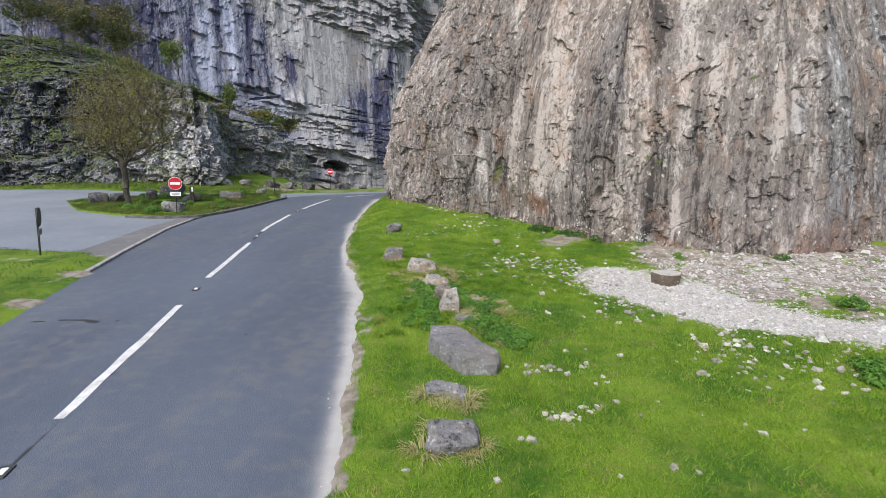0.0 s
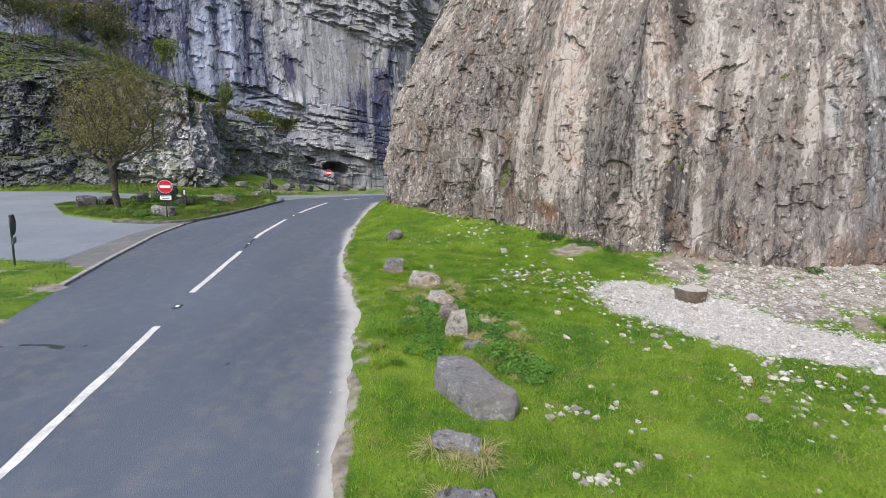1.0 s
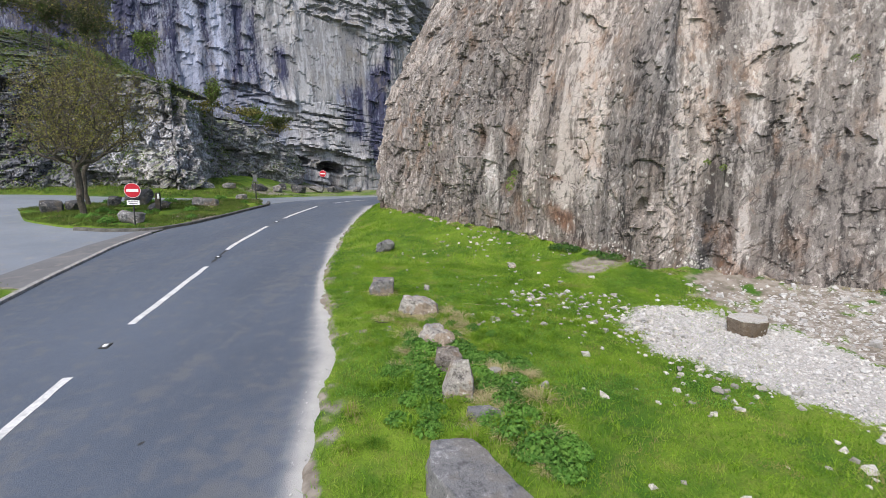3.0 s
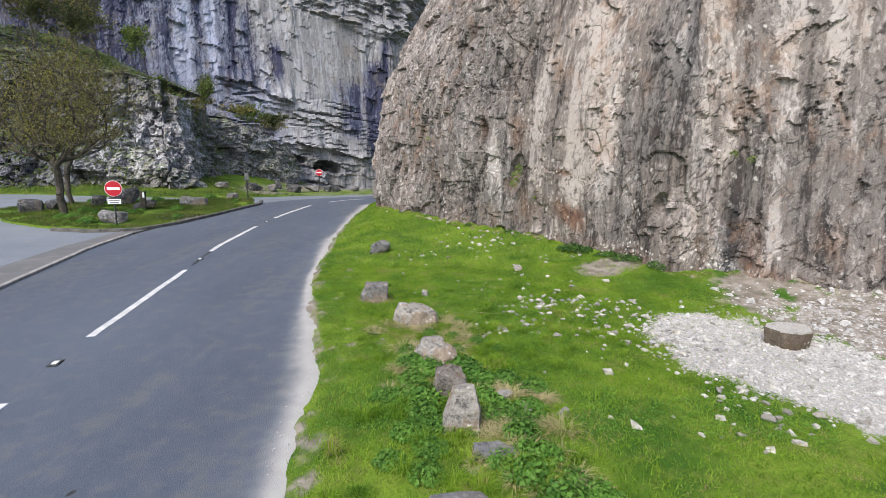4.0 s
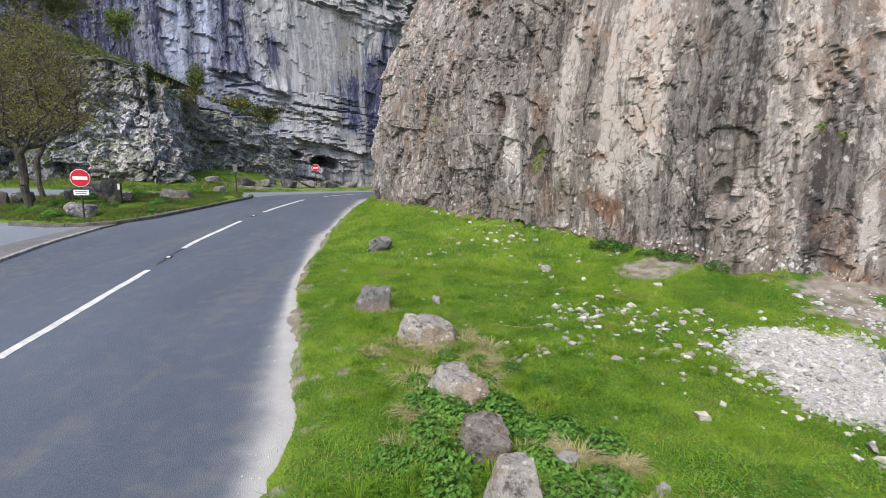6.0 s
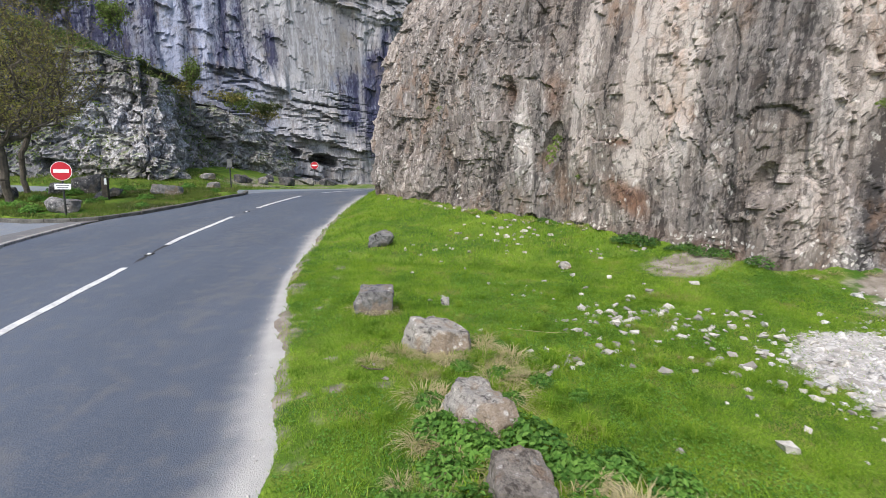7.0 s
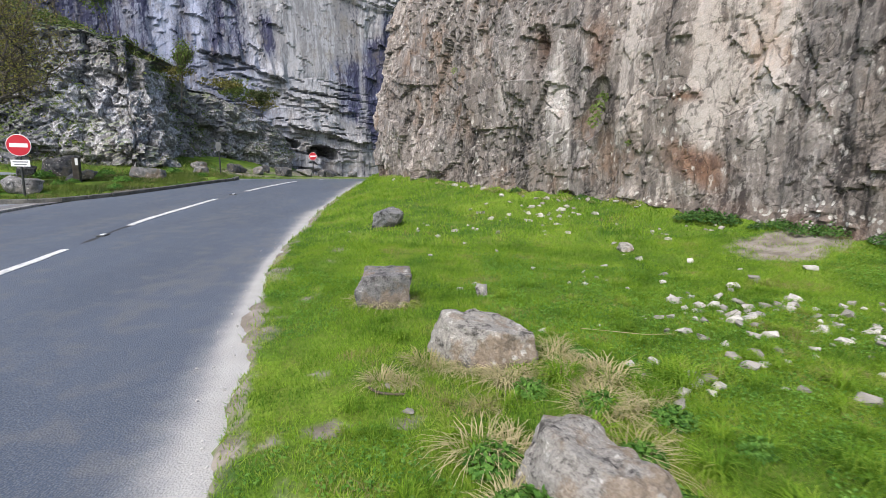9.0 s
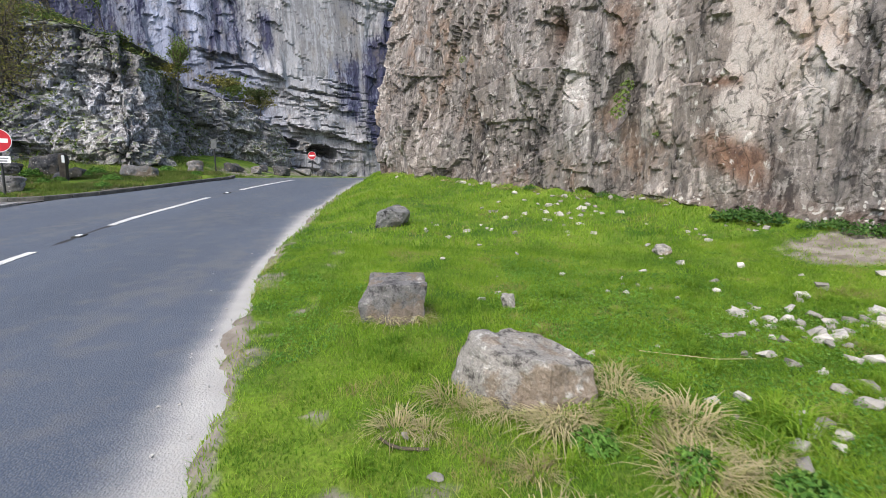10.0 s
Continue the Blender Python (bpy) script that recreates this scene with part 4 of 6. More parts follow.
def far_relief(s, h, x, y):
    us = s + 0.35 * fbm(s * 0.4, h * 0.3, 0, 3, 151)
    v = h + 0.2 * (x + 14) + 0.3 * fbm(s * 0.12, h * 0.2, 2, 2, 152)
    top = np.interp(x, [-22, -15.5, -10.5, -8, -5], [8.6, 6.4, 6.3, 5.2, 4.0])
    bedded = smooth(-22, -19.5, x) * (1 - smooth(-0.3, 0.4, h - top)) * (1 - 0.65 * smooth(-11.2, -9.6, x))
    flat = np.exp(-(((x + 12.2 - 0.1 * (h - 11)) / 3.3) ** 6) - ((h - 10.6) / 4.0) ** 6)
    out = 0.7 * fbm(s * 0.08, h * 0.06, 0, 2, 153)
    j1 = beds(v, us, fbm(us * 0.1, v * 0.15, 1, 2, 158), 1.25, 4.5, 510)[0]
    j2 = beds(v, us, fbm(us * 0.12, v * 0.15, 2, 2, 159), 0.5, 1.9, 520)[0]
    out += bedded * (0.1 * j1 + 0.02 * j2) - 0.4 * bedded * joints(v, us, fbm(us * 0.1, v * 0.15, 1, 2, 158), 1.25, 3.2, 0.13, 512, 0.5) - 0.3 * bedded * joints(v, us, fbm(us * 0.12, v * 0.15, 2, 2, 159), 0.5, 1.3, 0.1, 522, 0.74)
    out += bedded * np.maximum(nicks(us, v, 3.4, 1.0, 540, 1.7, 0.5, 0.03, 0.55, 0.5, 0.06), nicks(us, v, 1.5, 0.5, 550, 0.7, 0.26, 0.05, 0.5, 0.25, 0.1))
    pill = 0.7 * ledges(fbm(us * 0.3, h * 0.03, 3, 2, 160), h, 5.0, 0.06) + 0.4 * ledges(fbm(us * 0.8, h * 0.1, 4, 2, 161), h, 5.0, 0.2) + 0.22 * ledges(fbm(us * 1.5, h * 0.35, 5, 2, 162), h, 4.0, 0.5)
    out += (1 - bedded) * (1 - 0.95 * flat) * (0.55 * pill + 0.2 * np.abs(vnoise(us * 1.2, h * 0.08, 3, 164)))
    out += (1 - bedded) * (0.25 + 0.75 * (1 - flat)) * np.maximum(nicks(us, h, 1.6, 1.5, 560, 0.6, 0.4, -0.3, 0.5, 0.5, 0.2), nicks(us, h, 0.9, 0.8, 570, 0.3, 0.22, -0.3, 0.45, 0.3, 0.2))
    j3, w3 = beds(v, us, fbm(us * 0.2, v * 0.2, 6, 2, 163), 0.9, 2.2, 530)
    roof = 1.0 * ledges(fbm(us * 0.12, h * 0.25, 6, 2, 163), h, 3.0, 0.4) + 0.15 * j3 + 0.2 * w3 + nicks(us, v, 2.2, 0.8, 580, 1.1, 0.6, 0.05, 0.7, 0.4, 0.08)
    out += smooth(13.9, 14.5, h + 0.3 * (x + 12)) * roof * smooth(-18, -15, x)
    out += 0.07 * ledges(fbm(us * 2.0, v * 2.0, 8, 2, 165), v, 4.0, 1.2) * (1 - 0.7 * flat)
    for k, (x0, h0, x1, h1, deep, fall) in enumerate(((-21.2, 8.5, -18.7, 7.9, 1.0, 1.0), (-18.8, 7.8, -15.5, 6.3, 1.1, 1.1), (-20.3, 5.5, -17.9, 5.1, 0.8, 0.6), (-15.5, 5.4, -10.4, 3.5, 0.6, 0.6), (-15.2, 2.5, -9.0, 0.95, 1.1, 0.9), (-14.6, 4.2, -12.6, 3.5, 0.4, 0.4))):
        out += overhang(x, h, x0, h0, x1, h1, deep, fall, 590 + 4 * k, 0.12)
    for cx, cz, rx, rz, deep in ((-12.9, 0.15, 1.1, 0.5, 3.0), (-15.5, 1.05, 0.75, 0.4, 1.8), (-12.6, -1.1, 0.5, 1.0, 1.0)):
        out -= deep * np.clip(1 - ((x - cx + 0.3 * fbm(x * 0.9, h * 1.1, 0, 3, 168)) / rx) ** 4 - ((h - cz + 0.12 * (x - cx) + 0.3 * fbm(x * 1.1, h * 0.9, 4, 3, 169)) / rz) ** 4, 0, 1) ** 0.4
    return out


FAR_STREAKS = [(-10.4, 1.0, 2.5, 8.6, -1.1), (-8.3, 1.1, 1.0, 10.5, -1.2), (-11.6, 0.5, 5.5, 8.5, -0.8), (-9.4, 0.25, 3, 12, 0.5), (-16.6, 0.55, 8, 12, -1.1), (-18.6, 0.4, 8, 15, -0.7), (-19.8, 0.7, 8, 16, -1.0), (-21.2, 0.35, 7, 18, 0.6), (-22.2, 0.6, 6, 18, -0.8), (-24.6, 0.9, 5, 18, -0.6), (-17.6, 0.4, 8, 18, 0.5), (-23.4, 0.4, 7, 16, 0.7), (-6.8, 0.7, 9, 13, -1.1), (-27, 1.5, 6, 18, -0.7), (-30, 2.0, 6, 18, -0.9), (-34, 3.0, 6, 18, -1.0)]


def far_extra(s, h, x, y):
    xs = x + 0.5 * fbm(s * 0.7, h * 0.12, 1, 3, 191)
    tone = 0.4 * np.exp(-(((xs + 14.0) / 2.8) ** 4) - ((h - 10.5) / 5.0) ** 4)
    cool = 0.22 + 0.6 * (1 - smooth(-19.5, -16, xs + 0.25 * (h - 8)))
    for cx, w, lo, hi, k in FAR_STREAKS:
        mark = np.exp(-(((xs - cx) / w) ** 4)) * smooth(lo - 1.0, lo + 1.5, h + 1.5 * fbm(s * 1.5, h * 0.1, 2, 2, 192)) * (1 - smooth(hi - 1.5, hi + 1, h))
        tone = tone + k * mark
        cool = np.maximum(cool, 0.9 * mark * (k < -0.5))
    tone = tone + 0.3 * (1 - smooth(7, 9.5, h)) * smooth(-20, -17, x) * (1 - smooth(-11.5, -10, x))
    return {"tone": np.clip(tone, -1.2, 1.2), "warm": 0.0 * s, "cool": np.clip(cool, 0, 1)}


far_heights = np.concatenate([np.arange(-3.0, 19, 0.13), np.arange(19, 34, 0.5)])
cliff("cliff_far", FAR_LINE, 0.13, far_heights, lambda s, h, x, y: (0.08 * np.clip(h, 0, 99) + 0.4 * np.clip(h - 22, 0, 99), h + 0 * s), far_relief, ROCK_FAR, "tall bedded blue-grey limestone cliff with ledges and a low cave", lambda x, y: 0.0 * x, far_extra)

BANK_LINE = [(-62, 27), (-44, 29.5), (-30, 32), (-23, 33.2), (-19, 34.2), (-16.6, 34.8), (-15.8, 36.4), (-17.2, 41), (-17.2, 45), (-15.6, 47.6), (-14.8, 49.6), (-14.8, 52.5), (-16, 57)]


def bank_top(s, x, y):
    return np.interp(s, [0, 20, 34, 40, 46, 47.5, 49.5, 54, 58, 62, 65, 68, 73], [6.0, 6.5, 6.8, 6.6, 6.3, 5.9, 5.2, 4.8, 4.0, 3.0, 2.4, 1.6, 0.6])


def bank_back(s, h, x, y):
    top = bank_top(s, x, y) + 0.35 * fbm(s * 0.4, 0 * s, 0, 3, 211)
    low = np.clip(np.minimum(h, top), -5, 99)
    more = np.clip(h - top, 0, 99)
    more_up = 0.66 * more
    ridge = np.where(s < 46, np.interp(x, [-62, -31, -27, -22.5, -20, -17], [8, 5.2, 3.6, 1.2, 0.3, 0.2]), 0.3)
    return 0.28 * np.clip(low, 0, 99) + 0.75 * more, low + ridge * (1 - np.exp(-more_up / ridge))


def bank_relief(s, h, x, y):
    u3 = s + 0.2 * fbm(s * 1.3, h * 1.1, 4, 2, 228)
    f3, j3 = facets(u3 / 0.27, (h + 0.08 * s) / 0.2, 251, 1.3)
    us, hs = s + 0.4 * fbm(s * 0.6, h * 0.5, 0, 3, 221), h + 0.3 * fbm(s * 0.5, h * 0.5, 3, 3, 222)
    f1, j1 = facets(us / 1.5, hs / 1.1, 231, 1.0)
    f2, j2 = facets(us / 0.55, hs / 0.42, 241, 1.2)
    b1, w1 = beds(hs + 0.1 * s, us, fbm(us * 0.25, hs * 0.3, 1, 2, 227), 0.95, 1.8, 610)
    out = 0.4 * fbm(s * 0.3, h * 0.3, 0, 2, 223) + 0.3 * f1 - 0.45 * np.exp(-j1 / 0.035) + 0.15 * f2 - 0.2 * np.exp(-j2 / 0.04) + 0.05 * f3 - 0.05 * np.exp(-j3 / 0.1)
    face = 1 - smooth(-0.8, 0.4, h - bank_top(s, x, y))
    out += face * (0.1 * b1 + 0.1 * w1) + face * nicks(us, hs, 0.9, 0.6, 640, 0.35, 0.25, 0.1, 0.5, 0.2, 0.1)
    return out + 0.05 * fbm(s * 5, h * 5, 0, 2, 224)


bank_heights = np.concatenate([np.arange(-1.0, 9, 0.1), np.arange(9, 26, 0.3)])
# towards -x, tree shade is painted in: lower tone and a bluer tint
bank = cliff("rocky_bank", BANK_LINE, 0.11, bank_heights, bank_back, bank_relief, ROCK_BANK, "broken mossy limestone bank overgrown with grass and scrub", lambda x, y: 0.0 * x, lambda s, h, x, y: {"tone": 0.5 * fbm(s * 0.3, h * 0.3, 8, 2, 225) - 0.6 * (1 - smooth(-25, -19, x)), "warm": 0.0 * s, "cool": 0.15 + 0.5 * (1 - smooth(-25, -19, x)) + 0.3 * fbm(s * 0.3, h * 0.3, 4, 2, 226)})


# ---- boulders and stones ----
def boulder_mesh(size, seed, boxy=0.5, cuts=2, rough=0.05, flat_top=False, corners=30):
    """A broken stone of the given length, width and height, its foot at zero."""
    rng = np.random.RandomState(seed)
    pts = []
    for i in range(corners):
        v = rng.randn(3)
        v /= np.linalg.norm(v)
        v = np.sign(v) * np.abs(v) ** boxy
        v *= 0.5 * rng.uniform(0.86, 1.0)
        if flat_top:
            v[2] = min(v[2], 0.4)
        pts.append(v * np.array(size))
    bm = bmesh.new()
    for q in pts:
        bm.verts.new(q)
    got = bmesh.ops.convex_hull(bm, input=bm.verts[:])
    bmesh.ops.delete(bm, geom=[g for g in set(got["geom_interior"]) if isinstance(g, bmesh.types.BMVert)], context="VERTS")
    bmesh.ops.triangulate(bm, faces=bm.faces[:])
    big = max(size)
    if cuts:
        for k in range(4):
            long = [e for e in bm.edges if e.calc_length() > (0.22, 0.13, 0.085, 0.06)[k] * big]
            if long:
                bmesh.ops.subdivide_edges(bm, edges=long, cuts=1)
                bmesh.ops.triangulate(bm, faces=bm.faces[:])
            if k == 2:
                for _ in range(2):
                    bmesh.ops.smooth_vert(bm, verts=bm.verts[:], factor=0.22, use_axis_x=True, use_axis_y=True, use_axis_z=True)
        bm.normal_update()
        co = np.array([v.co for v in bm.verts])
        k = 3.0 / big
        n1 = fbm(co[:, 0] * k, co[:, 1] * k, co[:, 2] * k + seed, 3, seed)
        d = rough * big * (0.5 * n1 + 0.55 * np.floor(n1 * 6) / 6 + 0.35 * fbm(co[:, 0] * k * 4, co[:, 1] * k * 4, co[:, 2] * k * 4, 2, seed + 3))
        for v, h in zip(bm.verts, d):
            v.co += v.normal * float(h)
    lift = 0.5 * size[2]
    for v in bm.verts:
        v.co.z += lift
    me = bpy.data.meshes.new("boulder")
    bm.to_mesh(me)
    bm.free()
    return me


def hewn_mesh(outline, height, taper, seed, rough=0.03, dome=0.0):
    """A stone with flat sides: an outline drawn up to a smaller, slightly tilted top, then worn and chipped."""
    rng = np.random.RandomState(seed)
    mid = np.mean(outline, 0)
    bm = bmesh.new()
    rings = []
    for k, (lift, grow) in enumerate(((-0.1, 1.0), (0.55 * height, 1.02 - 0.45 * (1 - taper)), (height, taper))):
        rings.append([bm.verts.new((mid[0] + (x - mid[0]) * grow * (1 + 0.05 * rng.randn()), mid[1] + (y - mid[1]) * grow * (1 + 0.05 * rng.randn()), lift * (1 + (0.06 * rng.randn() if k else 0)))) for x, y in outline])
    n = len(outline)
    for a, b in zip(rings, rings[1:]):
        for i in range(n):
            bm.faces.new((a[i], a[(i + 1) % n], b[(i + 1) % n], b[i]))
    top = bm.verts.new((mid[0], mid[1], height * (1 + dome)))
    for i in range(n):
        bm.faces.new((rings[2][i], rings[2][(i + 1) % n], top))
    bmesh.ops.triangulate(bm, faces=bm.faces[:])
    big = max(np.ptp(np.array(outline), axis=0).max(), height)
    for reach in (0.3, 0.16, 0.09, 0.05, 0.032):
        long = [e for e in bm.edges if e.calc_length() > reach * big]
        if long:
            bmesh.ops.subdivide_edges(bm, edges=long, cuts=1)
            bmesh.ops.triangulate(bm, faces=bm.faces[:])
        if reach == 0.09:
            bmesh.ops.smooth_vert(bm, verts=bm.verts[:], factor=0.3, use_axis_x=True, use_axis_y=True, use_axis_z=True)
    bm.normal_update()
    co = np.array([v.co for v in bm.verts])
    k = 3.2 / big
    n1 = fbm(co[:, 0] * k, co[:, 1] * k, co[:, 2] * k + seed, 3, seed)
    d = rough * big * (0.6 * n1 + 0.9 * np.floor(n1 * 7) / 7 + 0.5 * fbm(co[:, 0] * k * 4, co[:, 1] * k * 4, co[:, 2] * k * 4, 3, seed + 3))
    for v, h in zip(bm.verts, d):
        v.co += v.normal * float(h)
    me = bpy.data.meshes.new("boulder")
    bm.to_mesh(me)
    bm.free()
    return me


def set_hewn(x, y, outline, height, taper, seed, mat, label, tilt=(0, 0), turn=0, rough=0.03, dome=0.0):
    me = hewn_mesh(outline, height, taper, seed, rough, dome)
    me.materials.append(mat)
    ob = new("boulder", me)
    ob.matrix_world = pose(x, y, float(ground_z(x, y)) - 0.02, tilt[0], tilt[1], turn)
    return tagged(ob, label, "boulder")


def set_boulder(x, y, size, turn, seed, mat, label, sink=0.2, tilt=(0, 0), boxy=0.5, flat_top=False, level=None, group=""):
    me = boulder_mesh(size, seed, boxy, 2, 0.05, flat_top, 19)
    me.materials.append(mat)
    ob = new("boulder", me)
    z = float(ground_z(x, y)) if level is None else level
    ob.matrix_world = pose(x, y, z - sink * size[2], tilt[0], tilt[1], turn)
    return tagged(ob, label, "boulder", group)


set_boulder(0.27, 4.66, (0.6, 0.44, 0.3), 10, 3, BOULDER_SPECKLED, "dark grey boulder with white lichen among dry grass", 0.3, (12, 5))
set_boulder(0.2, 5.62, (0.54, 0.32, 0.18), -20, 8, BOULDER_SPECKLED, "low dark stone half sunk in dry grass", 0.35, (8, 0))
set_hewn(0.33, 6.74, [(-0.43, 0.5), (-0.05, 0.58), (0.16, 0.26), (0.5, -0.42), (0.46, -0.56), (0.05, -0.66), (-0.4, 0.06)], 0.25, 0.95, 11, SLAB_STONE, "large flat grey slab lying on the turf", (-2, 3), 0, 0.012)
set_hewn(0.47, 8.06, [(-0.22, 0.06), (0.02, 0.11), (0.2, 0.03), (0.22, -0.09), (-0.02, -0.12), (-0.2, -0.06)], 0.1, 0.9, 14, SLAB_STONE, "small flat grey stone half buried in weeds", (4, 0))
set_hewn(0.18, 8.5, [(-0.19, 0.14), (0.12, 0.17), (0.2, 0.02), (0.17, -0.15), (-0.16, -0.17), (-0.2, 0.0)], 0.4, 0.52, 17, BOULDER_PALE, "upright pale wedge of stone with white lichen", (-6, 4))
set_hewn(0.04, 9.18, [(-0.18, 0.2), (0.14, 0.2), (0.19, 0.02), (0.17, -0.18), (-0.15, -0.19)], 0.26, 0.85, 21, BOULDER_BROWN, "brown and grey square block of stone", (6, 3), 0, 0.05)
set_hewn(-0.15, 10.14, [(-0.2, 0.34), (0.02, 0.36), (0.16, 0.1), (0.3, -0.24), (0.12, -0.34), (-0.16, -0.2), (-0.26, 0.08)], 0.22, 0.7, 26, BOULDER_PALE, "grey and cream sloping boulder among nettles", (-10, 8), 0, 0.05)
set_hewn(-0.5, 11.5, [(-0.36, 0.06), (-0.2, 0.26), (0.1, 0.26), (0.34, 0.05), (0.36, -0.16), (0.12, -0.28), (-0.2, -0.18)], 0.25, 0.8, 28, BOULDER_PALE, "grey and brown angular boulder ringed with straw-coloured grass", (-2, 7), -8, 0.04, 0.06)
set_hewn(-1.26, 12.58, [(-0.21, 0.15), (0.19, 0.18), (0.23, -0.12), (0.0, -0.17), (-0.21, -0.15)], 0.3, 0.94, 31, BOULDER, "square grey block of stone standing in the turf", (0, 2))
set_boulder(-1.72, 16.3, (0.54, 0.4, 0.34), 15, 35, BOULDER_SPECKLED, "lone dark grey boulder with a pale cap on the turf", 0.16, (4, -8), 0.42)
set_boulder(0.6, 9.1, (0.22, 0.17, 0.14), 40, 38, BOULDER_PALE, "small pale stone among weeds", 0.25)
set_boulder(0.83, 8.85, (0.24, 0.18, 0.13), 80, 40, BOULDER_PALE, "small pale stone among weeds", 0.25)
set_boulder(1.18, 8.86, (0.17, 0.13, 0.09), 20, 42, BOULDER_PALE, "small pale stone among weeds", 0.25)
set_boulder(-0.44, 12.85, (0.17, 0.13, 0.12), 80, 44, BOULDER_PALE, "small pale stone on the turf", 0.2)
set_boulder(1.35, 14.63, (0.2, 0.17, 0.14), 10, 46, BOULDER_PALE, "rounded pale stone on the turf", 0.2)


def island_z(x, y):
    """The grassy island's mound over the car park."""
    return 0.06 + 0.07 * smooth(0.0, 1.6, island_in(x, y)) + 0.03 * fbm(np.asarray(x) * 1.2, np.asarray(y) * 1.2, 0, 3, 301) + float(0)


isl = smooth_line(ISLAND + ISLAND[:1], 0.3)[1]
isl_mid = isl.mean(0)


def island_in(x, y):
    """Rough distance inside the island's edge."""
    x, y = np.asarray(x, float), np.asarray(y, float)
    ang = np.arctan2(y - isl_mid[1], x - isl_mid[0])
    ea = np.arctan2(isl[:, 1] - isl_mid[1], isl[:, 0] - isl_mid[0])
    er = np.hypot(isl[:, 0] - isl_mid[0], isl[:, 1] - isl_mid[1])
    o = np.argsort(ea)
    return np.interp(ang, ea[o], er[o], period=2 * math.pi) - np.hypot(x - isl_mid[0], y - isl_mid[1])


rings = np.linspace(0, 1, 26)
RX = isl_mid[0] + rings[:, None] * (isl[None, :, 0] - isl_mid[0])
RY = isl_mid[1] + rings[:, None] * (isl[None, :, 1] - isl_mid[1])
RZ = island_z(RX, RY)
RZ[-1] = -0.1
island_soil = np.clip(0.9 * np.exp(-(((RX + 9.9) / 0.9) ** 2 + ((RY - 22.6) / 0.9) ** 2)) + 0.5 * np.exp(-island_in(RX, RY) / 0.15), 0, 1)
island = new("traffic_island", raw_mesh("traffic_island", np.stack([RX, RY, RZ], -1).reshape(-1, 3), grid_faces(*RX.shape), TURF, {"soil": island_soil, "rubble": 0 * RX}, True))
tagged(island, "low grassy island between the road and the car park", "traffic island", kind="structure")

for x, y, size, turn, seed, mat, label in (
    (-15.9, 23.3, (1.0, 0.65, 0.62), 10, 51, BOULDER_DARK, "dark weathered boulder on the grassy island"),
    (-15.35, 23.9, (0.72, 0.55, 0.6), 3, 54, BOULDER_DARK, "dark square boulder on the grassy island"),
    (-14.6, 25.2, (0.6, 0.55, 0.55), 30, 57, BOULDER_DARK, "dark boulder beside the tree"),
    (-13.75, 25.7, (1.4, 0.8, 0.85), -15, 60, BOULDER_DARK, "peaked dark boulder on the grassy island"),
    (-11.25, 20.95, (0.95, 0.55, 0.45), 12, 63, BOULDER_SPECKLED, "grey and white boulder beside the sign post"),
    (-12.1, 24.3, (1.1, 0.5, 0.4), 0, 66, BOULDER_DARK, "long low dark boulder behind the timber post"),
    (-10.85, 25.6, (1.25, 0.65, 0.5), 8, 69, BOULDER, "low grey boulder on the grassy island"),
    (-10.25, 28.1, (0.75, 0.45, 0.36), -30, 72, BOULDER, "small grey boulder at the island's end"),
):
    set_boulder(x, y, size, turn, seed, mat, label, 0.15, (8 * math.sin(seed), 8 * math.cos(seed)), 0.5, False, float(island_z(x, y)), "boulders on the island")
for i, (x, y, big) in enumerate(((-16.8, 36.0, 0.8), (-15.2, 38.0, 0.7), (-14.0, 40.2, 1.1), (-13.2, 41.6, 0.9), (-12.0, 42.8, 1.2), (-11.2, 44.4, 1.0), (-10.0, 46.2, 1.1), (-8.6, 48.0, 0.9), (-13.6, 43.8, 0.9))):
    set_boulder(x, y, (big * 1.35, big * 0.8, big * 0.62), 37 * i, 80 + 3 * i, BOULDER if i % 2 else BOULDER_DARK, "grey roadside boulder below the rocky bank", 0.15, (0, 0), 0.5, False, None, "boulders along the far verge")

stump = tagged(new("stone_block"), "flat-topped brown block of stone with a pale top on the rubble", "stone block")
bm = bmesh.new()
ring = [(0.34, 0.02), (0.24, 0.2), (0.02, 0.25), (-0.22, 0.2), (-0.35, 0.05), (-0.27, -0.16), (-0.03, -0.26), (0.2, -0.2)]
low = [bm.verts.new((0.86 * x, 0.86 * y, -0.06)) for x, y in ring]
high = [bm.verts.new((x, y, 0.25 - 0.03 * x)) for x, y in ring]
for i in range(8):
    bm.faces.new((low[i], low[(i + 1) % 8], high[(i + 1) % 8], high[i]))
bm.faces.new(high)
bmesh.ops.bevel(bm, geom=[e for e in bm.edges if len(e.link_faces) == 2], offset=0.018, segments=2, affect="EDGES")
part("block", bm, BROWN_STONE, stump)
bm = bmesh.new()
bm.faces.new([bm.verts.new((0.93 * x, 0.93 * y, 0.256 - 0.03 * x)) for x, y in ring])
ext = bmesh.ops.extrude_face_region(bm, geom=bm.faces[:])
bmesh.ops.translate(bm, verts=[g for g in ext["geom"] if isinstance(g, bmesh.types.BMVert)], vec=(0, 0, -0.02))
bmesh.ops.recalc_face_normals(bm, faces=bm.faces[:])
part("top_face", bm, PALE_STONE, stump, "pale flat top")
stump.matrix_world = pose(4.7, 11.08, float(ground_z(4.7, 11.08)) - 0.02, 0, 0, 8)

